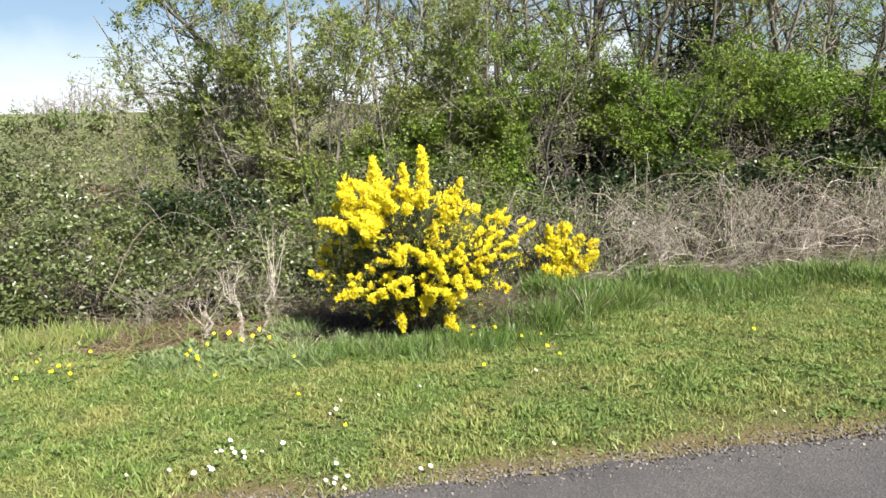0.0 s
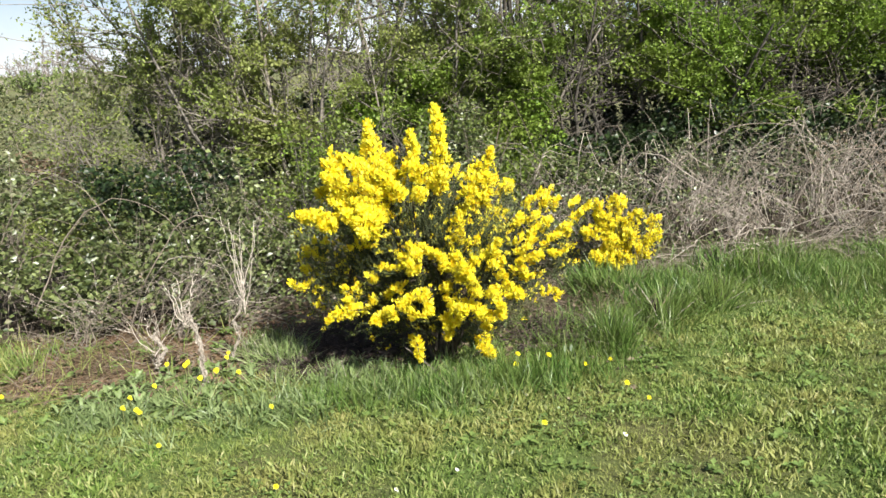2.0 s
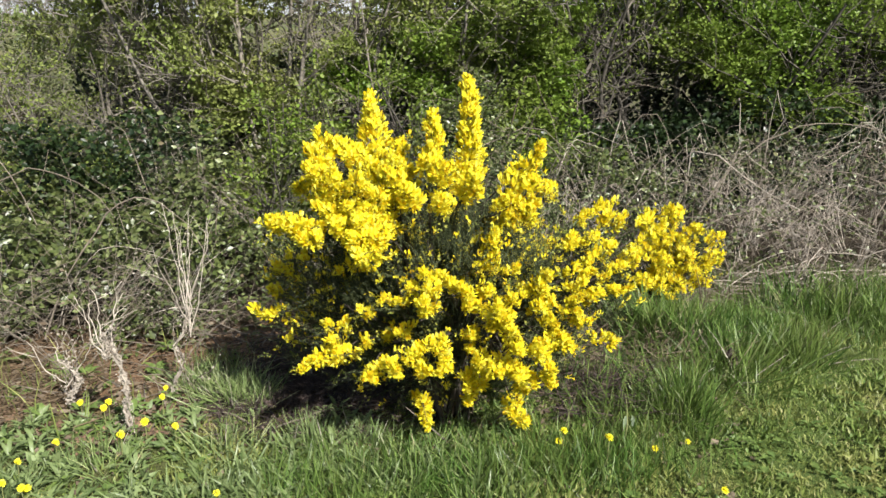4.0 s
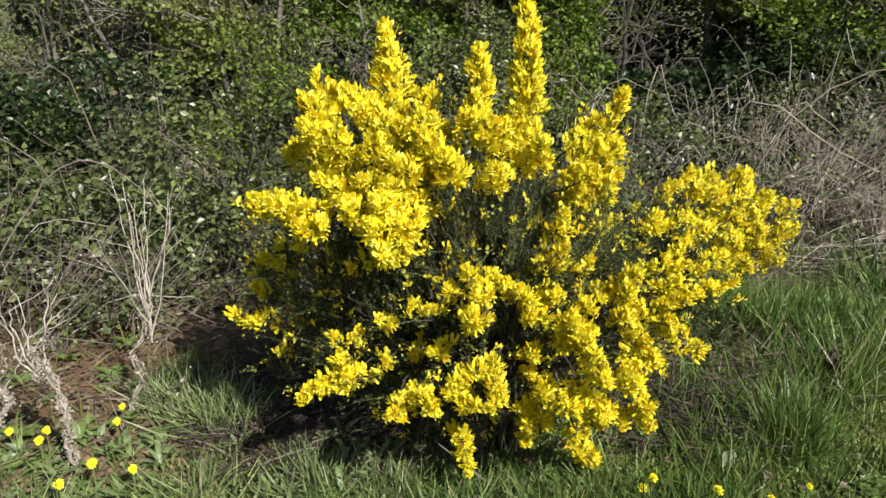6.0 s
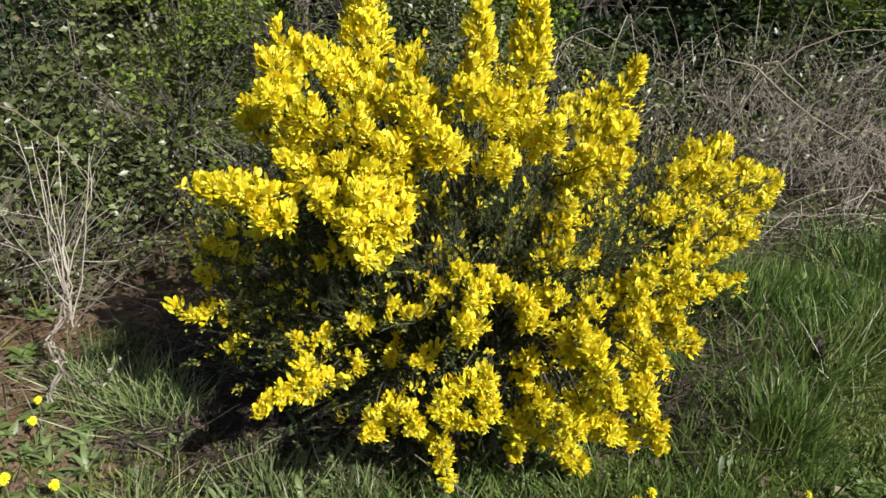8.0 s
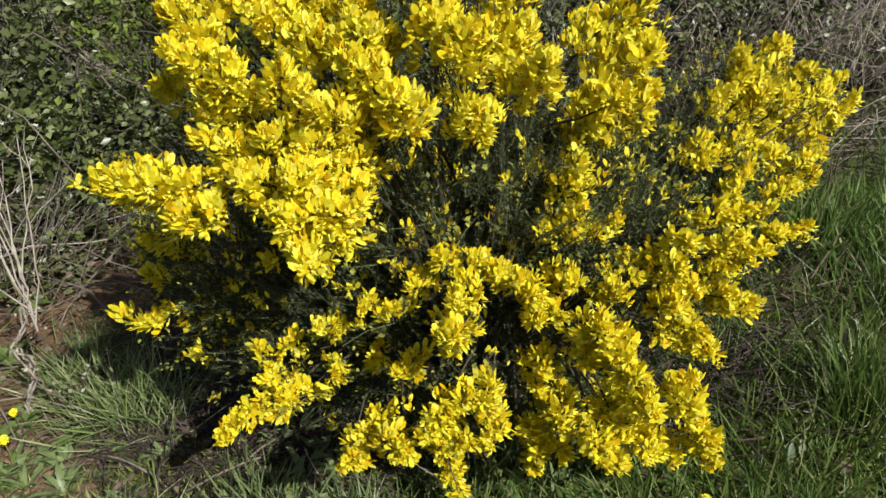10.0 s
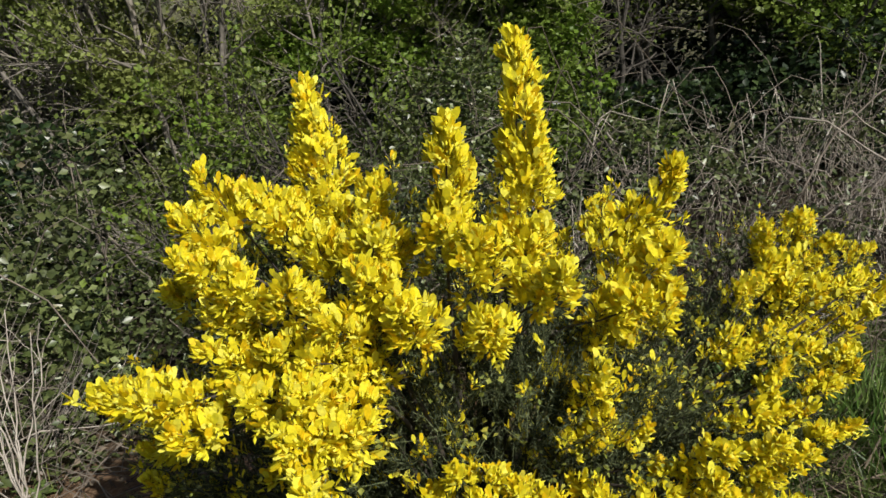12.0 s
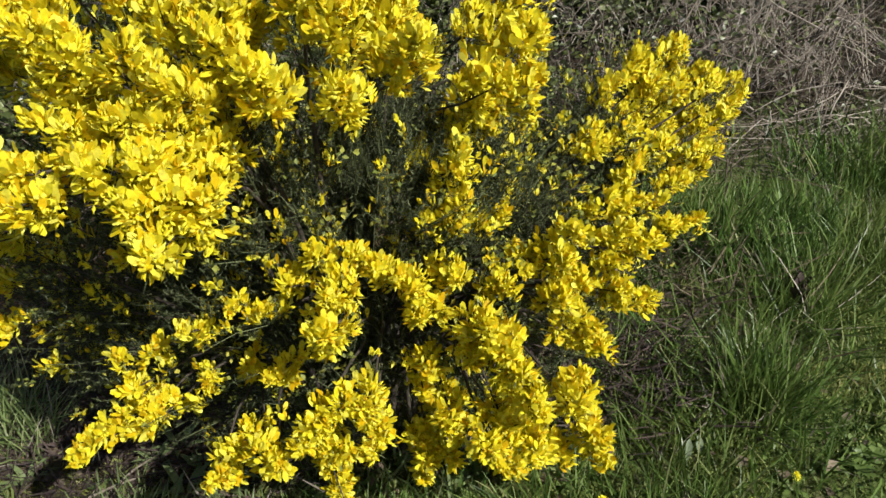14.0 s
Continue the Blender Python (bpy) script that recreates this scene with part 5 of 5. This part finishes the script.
tagged(new("lawn_weeds", mesh_of("lawn_weeds", v, f, M_ROSETTE)), "small dark clover leaves among the grass", "weeds", kind="stuff")

# crumbled clods of turned soil beside the gorse
M_CLOD = bark("soil_clod", (0.075, 0.046, 0.028), (0.205, 0.130, 0.082), 45.0, 0.95)
CLOD = (np.array([(0, 0, .5), (.5, .1, .12), (.1, .5, .1), (-.48, .15, .14), (-.1, -.5, .1), (.36, -.36, .05), (.42, .38, -.2), (-.4, .4, -.2), (-.38, -.4, -.2), (.4, -.42, -.2)]),
        np.array([(0, 1, 2), (0, 2, 3), (0, 3, 4), (0, 4, 5), (0, 5, 1), (1, 6, 2), (2, 7, 3), (3, 8, 4), (4, 9, 5), (5, 9, 1), (1, 9, 6), (2, 6, 7), (3, 7, 8), (4, 8, 9)]))
n = 4200
x = weeds.uniform(-2.9, -0.55, n)
y = weeds.normal(5.66, 0.24, n) - 0.25 * np.clip(x + 1.5, -1.5, 1)
ok = (lumps(x, y, 6.0, 4.0) > -0.05) & (y < 6.5) & (y > 5.22)
x, y = x[ok], y[ok]
v, f = strew(CLOD, np.stack([x, y, ground_z(x, y)], -1), axes_up(np.stack([weeds.normal(size=len(x)), weeds.normal(size=len(x)), weeds.normal(0, .2, len(x))], -1), weeds, .25), np.exp(weeds.normal(-4.15, .45, len(x))))
tagged(new("soil_clods", mesh_of("soil_clods", v, f, M_CLOD)), "crumbled red-brown clods of bare soil", "soil", kind="stuff")

# small weeds crowding over the turned soil
k = 170
x, y = weeds.uniform(-2.4, -0.6, k), weeds.uniform(4.9, 5.7, k)
ok = (lumps(x, y, 5.0, 2.5) > -0.35) & ((x < -1.0) | (y < 5.5))
x, y = np.repeat(x[ok], 7), np.repeat(y[ok], 7)
a = weeds.uniform(0, 6.28, len(x))
d = np.stack([np.cos(a), np.sin(a), weeds.uniform(.1, 1.1, len(x))], -1)
v, f = strew(LEAF, np.stack([x, y, ground_z(x, y) + .008], -1) + d * .008, axes_up(d, weeds, .3), np.stack([weeds.uniform(.02, .05, len(x)), weeds.uniform(.03, .07, len(x)), weeds.uniform(.03, .06, len(x))], -1))
tagged(new("soil_weeds", mesh_of("soil_weeds", v, f, M_STRAP)), "small grey-green weeds on the turned soil", "weeds", kind="stuff")

# flat rosettes of broad-leaved weeds pressed into the lawn
k = 900
x, y = weeds.uniform(-3.4, 3.6, k), weeds.uniform(3.2, 5.5, k)
ok = (y > road_edge(x) + 0.2) & (lumps(x, y, 4.0, 7.0) > -0.15)
x, y = np.repeat(x[ok], 8), np.repeat(y[ok], 8)
a = weeds.uniform(0, 6.28, len(x))
d = np.stack([np.cos(a), np.sin(a), weeds.uniform(.05, .55, len(x))], -1)
v, f = strew(LEAF, np.stack([x, y, ground_z(x, y) + .012], -1) + d * .006, axes_up(d, weeds, .2), weeds.uniform(.018, .042, len(x)))
tagged(new("lawn_rosettes", mesh_of("lawn_rosettes", v, f, M_ROSETTE)), "flat rosettes of plantain and daisy leaves in the lawn", "weeds", kind="stuff")

# dead leaves and straw on the bare soil at the hedge foot
n = 4200
x = weeds.uniform(-4.2, 0.9, n)
y = 5.75 + weeds.normal(0.25, 0.42, n) - 0.08 * (x + 1.5)
z = ground_z(x, y) + weeds.uniform(.004, .03, n)
v, f = strew(LEAF_SMALL, np.stack([x, y, z], -1), axes_up(np.stack([weeds.normal(size=n), weeds.normal(size=n), weeds.normal(0, .2, n)], -1), weeds, .4), weeds.uniform(.015, .045, n))
tagged(new("leaf_litter", mesh_of("leaf_litter", v, f, M_LITTER)), "brown dead leaves lying on bare soil", "litter", kind="stuff")
n = 4200
x = weeds.uniform(-3.0, 4.4, n)
ok = (x > 0.2) | (weeds.random(n) < 0.16)
x, n = x[ok], int(ok.sum())
y = np.where(x < 0, 6.05, 6.58 + 0.04 * x) + weeds.normal(0, np.where(x < 0, .33, .22), n)
d = np.stack([weeds.normal(size=n), weeds.normal(size=n), np.abs(weeds.normal(.25, .3, n))], -1)
v, f = strew(blade_template(0.15, 0.012), np.stack([x, y, ground_z(x, y) + .01], -1), axes_along(d, weeds), weeds.uniform(.08, .28, n))
tagged(new("straw", mesh_of("straw", v, f, M_CANE)), "pale dry grass stems and straw at the hedge foot", "straw", kind="stuff")


def dead_weed(base, stems, height, lean, spread, husks, label, seed, mat=M_CANE, rad=0.0035):
    """A dead stalk clump: stiff stems that fork and splay, some still set with seed husks."""
    r = np.random.default_rng(seed)
    b = np.array([base[0], base[1], float(ground_z(*base))])
    t = thing("dead_weed", tuple(b), label, "plant", "dead weeds")
    t9 = np.linspace(0, 1, 9)
    hp = []
    for k in range(stems):
        s = np.array([lean[0], lean[1], 0]) + np.array([r.normal(0, spread), r.normal(0, spread), 0])
        L = height * r.uniform(.45, 1.05)
        split = r.uniform(0.30, 0.45)
        pts = b + np.array([r.normal(0, .018), r.normal(0, .018), 0]) + np.stack([s[0] * np.clip(t9 - split, 0, 1) / (1 - split), s[1] * np.clip(t9 - split, 0, 1) / (1 - split), t9], -1) * L
        pts[1:] += np.cumsum(r.normal(0, .011, (8, 3)), axis=0)
        v, f = tubes(pts[None], (np.linspace(1, .4, 9) * rad * r.uniform(.6, 1.3))[None], 5)
        part("stem", mesh_of("stem", v, f, mat, True), t)
        q = r.integers(1, 9, husks)
        hp.append(pts[q] + r.normal(0, .008, (husks, 3)))
    if husks:
        hp = np.concatenate(hp)
        v, f = strew(LEAF_SMALL, hp, axes_along(r.normal(size=hp.shape), r), r.uniform(.008, .018, len(hp)))
        part("seed_husk_mass", mesh_of("seed_husk_mass", v, f, M_HUSK), t, "papery brown husks", "stuff")


def crooked_weed(base, trunk, fan, fan_spread, rad, husks, label, seed, strands=3):
    """One crooked woody stalk that forks into a fan of thin pale stems; trunk is a list of offsets from the base."""
    r = np.random.default_rng(seed)
    b = np.array([base[0], base[1], float(ground_z(*base)) - 0.01])
    t = thing("dead_weed", tuple(b), label, "plant", "dead weeds")
    knots = np.array([(0, 0, 0)] + trunk, float)
    s = np.linspace(0, len(knots) - 1, 22)
    hp = []
    for k in range(strands):
        line = b + np.stack([np.interp(s, np.arange(len(knots)), knots[:, c]) for c in range(3)], -1)
        line = line + np.array([0.010 * (k - (strands - 1) / 2), 0.012 * (k % 2), 0]) * np.sin(s * 1.7 + k)[:, None] + r.normal(0, .005, line.shape)
        v, f = tubes(line[None], np.linspace(rad, rad * .55, 22)[None], 6)
        part("stalk", mesh_of("stalk", v, f, M_CANE_PALE, True), t, "twisted woody stalk")
        q = r.integers(2, 22, husks)
        hp.append(line[q] + r.normal(0, rad * 0.9, (husks, 3)))
    top = b + knots[-1]
    for k in range(fan[0]):
        side = (k / max(1, fan[0] - 1) - 0.5) * 2 * fan_spread + r.normal(0, .05)
        L = fan[1] * r.uniform(.6, 1.05)
        u = np.linspace(0, 1, 10)
        low = r.uniform(0, 0.12)
        line = top - (0, 0, low) + np.stack([side * u ** 0.8 * L, r.normal(0, .22) * u * L, u * (L + low)], -1)
        line[1:] += np.cumsum(r.normal(0, .007, (9, 3)), axis=0)
        v, f = tubes(line[None], np.linspace(rad * .58, rad * .24, 10)[None], 5)
        stem = part("stem", mesh_of("stem", v, f, M_STALK, True), t, "thin pale dead stem")
        for j in range(2):
            w = r.integers(4, 9)
            d = unit(np.array([side + r.normal(0, .6), r.normal(0, .5), r.uniform(.3, 1)])) * r.uniform(.08, .2)
            tw = line[w] + d * np.linspace(0, 1, 5)[:, None] + np.cumsum(r.normal(0, .004, (5, 3)), axis=0) * (np.arange(5)[:, None] > 0)
            v, f = tubes(tw[None], np.linspace(rad * .24, rad * .12, 5)[None], 4)
            part("twig", mesh_of("twig", v, f, M_STALK, True), stem)
        hp.append(line[r.integers(0, 3, husks // 6)] + r.normal(0, .012, (husks // 6, 3)))
    hp = np.concatenate(hp)
    v, f = strew(LEAF_SMALL, hp, axes_along(r.normal(size=hp.shape), r), r.uniform(.006, .014, len(hp)))
    part("seed_husk_mass", mesh_of("seed_husk_mass", v, f, M_HUSK), t, "papery brown husks", "stuff")


crooked_weed((-1.54, 5.84), [(0.01, 0.0, 0.08), (0.07, 0.0, 0.18), (0.03, 0.0, 0.27), (0.09, 0.0, 0.36), (0.115, 0, 0.43)], (9, 0.48), 0.22, 0.0048, 40, "crooked dead weed forking into pale upright stems", 1)
crooked_weed((-1.59, 5.48), [(-0.01, 0.0, 0.10), (-0.005, 0.0, 0.20), (-0.035, 0.0, 0.36), (-0.07, 0.0, 0.46)], (5, 0.26), 0.55, 0.0056, 230, "leaning dead weed stalk crusted with papery husks", 2, 4)
crooked_weed((-1.95, 5.75), [(-0.02, 0.0, 0.08), (0.04, 0.0, 0.15), (-0.03, 0.0, 0.25)], (4, 0.18), 0.8, 0.0052, 110, "leaning dead weed stalk crusted with papery husks", 3, 4)
dead_weed((-1.44, 5.86), 5, 0.30, (0.1, 0.0), 0.25, 12, "short broken dead weed stalks", 3)
dead_weed((-2.05, 5.95), 6, 0.36, (-0.2, 0.0), 0.35, 20, "short broken dead weed stalks", 4)
dead_weed((-2.10, 6.5), 12, 0.62, (0.3, 0.0), 0.35, 6, "clump of pale dead upright weed stalks", 5)
dead_weed((-2.75, 6.45), 10, 0.55, (-0.2, 0.0), 0.35, 6, "clump of pale dead upright weed stalks", 6)
dead_weed((1.10, 6.12), 3, 0.42, (-0.1, 0.0), 0.10, 0, "thin bare brown sapling stems", 7, M_CANE_DARK, 0.004)


def long_canes(rows, mat, label, rad):
    """Single arching canes: foot, crest and far end."""
    for k, (a, b, c) in enumerate(rows):
        a, b, c = np.array(a), np.array(b), np.array(c)
        t = np.linspace(0, 1, 14)[:, None]
        ctrl = 2 * b - 0.5 * (a + c)
        line = (1 - t) ** 2 * a + 2 * t * (1 - t) * ctrl + t * t * c
        line[1:-1] += np.random.default_rng(500 + k).normal(0, .008, (12, 3))
        v, f = tubes(line[None], np.linspace(rad, rad * .5, 14)[None], 5)
        tagged(new("bramble_cane", mesh_of("bramble_cane", v, f, mat, True)), label, "cane", "long bramble canes")


long_canes([((1.15, 6.62, 0.0), (1.65, 7.15, 0.40), (2.30, 7.0, 0.16)), ((1.5, 7.1, 0.0), (2.2, 7.3, 0.62), (3.1, 7.2, 0.30)),
            ((1.3, 7.2, 0.02), (1.9, 7.4, 0.80), (2.7, 7.4, 0.88)), ((2.4, 7.0, 0.02), (3.0, 7.2, 0.70), (3.8, 7.0, 0.2))], M_CANE, "long pale bramble cane arching over the tangle", 0.006)
long_canes([((-3.3, 6.7, -0.1), (-2.75, 6.9, 0.78), (-2.1, 6.8, 0.55)), ((-2.5, 6.6, -0.1), (-2.0, 6.75, 0.66), (-1.55, 6.75, 0.25)),
            ((-3.9, 7.4, 0.3), (-3.2, 7.2, 1.02), (-2.6, 6.9, 0.5))], M_CANE, "long pale bramble cane arching over the leaves", 0.0055)

# ivy bunched round a stem, dark against the sky
r_ivy = np.random.default_rng(9)
ivy = thing("ivy_clump", (3.6, 10.5, float(ground_z(3.6, 10.5))), "dark ivy bunched round a hedgerow stem", "climber")
q = r_ivy.normal(size=(2600, 3)) * (0.17, 0.15, 0.34) + (3.6, 10.5, 2.35)
v, f = strew(LEAF_SMALL, q, axes_up(r_ivy.normal(size=q.shape), r_ivy, .6), r_ivy.uniform(.04, .07, len(q)))
part("foliage", mesh_of("foliage", v, f, M_IVY), ivy, kind="stuff")
pts = np.stack([3.6 + 0.05 * np.sin(np.linspace(0, 5, 10)), np.full(10, 10.5), np.linspace(float(ground_z(3.6, 10.5)), 2.7, 10)], -1)
v, f = tubes(pts[None], np.linspace(.05, .03, 10)[None], 6)
part("stem", mesh_of("stem", v, f, M_BARK, True), ivy)

# fallen dead twigs in the shade beside the gorse
for k, (x, y, a, ln) in enumerate([(-1.02, 5.42, 0.3, .32), (-0.98, 5.36, -0.2, .26), (-0.9, 5.45, 0.7, .2), (-1.1, 5.5, 2.6, .24)]):
    t = np.linspace(0, 1, 7)
    line = np.stack([x + np.cos(a) * t * ln, y + np.sin(a) * t * ln, 0 * t], -1)
    line[:, 2] = ground_z(line[:, 0], line[:, 1]) + .008 + .03 * np.sin(t * 3)
    v, f = tubes(line[None], np.linspace(.005, .002, 7)[None], 5)
    tagged(new("fallen_twig", mesh_of("fallen_twig", v, f, M_CANE, True)), "dead grey twig lying on the soil", "twig", "fallen twigs")


# rusty dead bracken and straw flattened on the bare patch
n = 1500
x, y = weeds.normal(-2.45, .26, n), weeds.normal(6.05, .26, n)
d = np.stack([weeds.normal(size=n), weeds.normal(0, .6, n), np.abs(weeds.normal(.08, .15, n))], -1)
v, f = strew(thin_blade(0.1, 0.014), np.stack([x, y, ground_z(x, y) + weeds.uniform(.004, .03, n)], -1), axes_along(d, weeds), weeds.uniform(.06, .24, n))
tagged(new("bracken_litter", mesh_of("bracken_litter", v, f, M_RUST)), "rust-brown dead bracken flattened on bare soil", "litter", kind="stuff")

# dark needles and dead stems added to deepen the gorse's shadow on the soil
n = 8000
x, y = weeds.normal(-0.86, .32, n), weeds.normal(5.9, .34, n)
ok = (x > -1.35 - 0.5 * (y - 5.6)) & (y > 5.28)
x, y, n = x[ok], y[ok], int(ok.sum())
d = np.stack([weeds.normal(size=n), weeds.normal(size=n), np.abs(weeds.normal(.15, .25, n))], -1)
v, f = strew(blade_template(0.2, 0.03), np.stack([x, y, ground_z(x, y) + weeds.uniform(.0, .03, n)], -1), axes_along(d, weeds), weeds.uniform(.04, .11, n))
tagged(new("gorse_shade_mat", mesh_of("gorse_shade_mat", v, f, M_SHRIVEL)), "dark dead needles added to deepen the gorse's shade on the soil", "litter", kind="stuff")

# a shrivelled brown dock and a pale felted leaf pair in the long grass
for nm, x, y, mat, n_l, ln, label in (("withered_dock", 1.02, 5.60, M_SHRIVEL, 9, 0.075, "shrivelled dark brown dock leaves in the grass"), ("felted_leaf_weed", 0.46, 5.13, M_FELTED, 2, 0.042, "pale silvery upturned leaves among the grass")):
    weed = thing(nm, (x, y, float(ground_z(x, y))), label, "plant")
    for k in range(n_l):
        v, f = plain_leaf(ln * weeds.uniform(.7, 1.1), ln * 0.2, -0.3, 0, 0.5)
        v = turned(v, k * 2.4 if n_l > 4 else -0.5 + 0.35 * k, 0.5) + (x + weeds.normal(0, .02), y + weeds.normal(0, .02), float(ground_z(x, y)) + 0.06)
        part("leaf", mesh_of("leaf", v, f, mat, True), weed)

# dead straw matted under the gorse edge
n = 900
x, y = weeds.normal(0.70, .26, n), weeds.normal(5.95, .24, n)
d = np.stack([weeds.normal(size=n), weeds.normal(size=n), np.abs(weeds.normal(.3, .3, n))], -1)
v, f = strew(blade_template(0.2, 0.014), np.stack([x, y, ground_z(x, y) + weeds.uniform(.01, .10, n)], -1), axes_along(d, weeds), weeds.uniform(.07, .2, n))
tagged(new("straw", mesh_of("straw", v, f, M_LITTER)), "brown matted straw between the two gorse bushes", "straw", kind="stuff")

# brown straw at the gorse's right foot, coloured darker to carry the shade there
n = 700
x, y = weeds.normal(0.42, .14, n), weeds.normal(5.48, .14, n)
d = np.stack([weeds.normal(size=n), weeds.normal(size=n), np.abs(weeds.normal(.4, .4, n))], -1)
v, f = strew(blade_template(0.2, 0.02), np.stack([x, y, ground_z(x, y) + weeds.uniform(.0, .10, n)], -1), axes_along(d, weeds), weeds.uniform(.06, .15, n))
tagged(new("straw", mesh_of("straw", v, f, M_SHRIVEL)), "brown dead stems darkened for the shade at the foot of the gorse", "straw", kind="stuff")
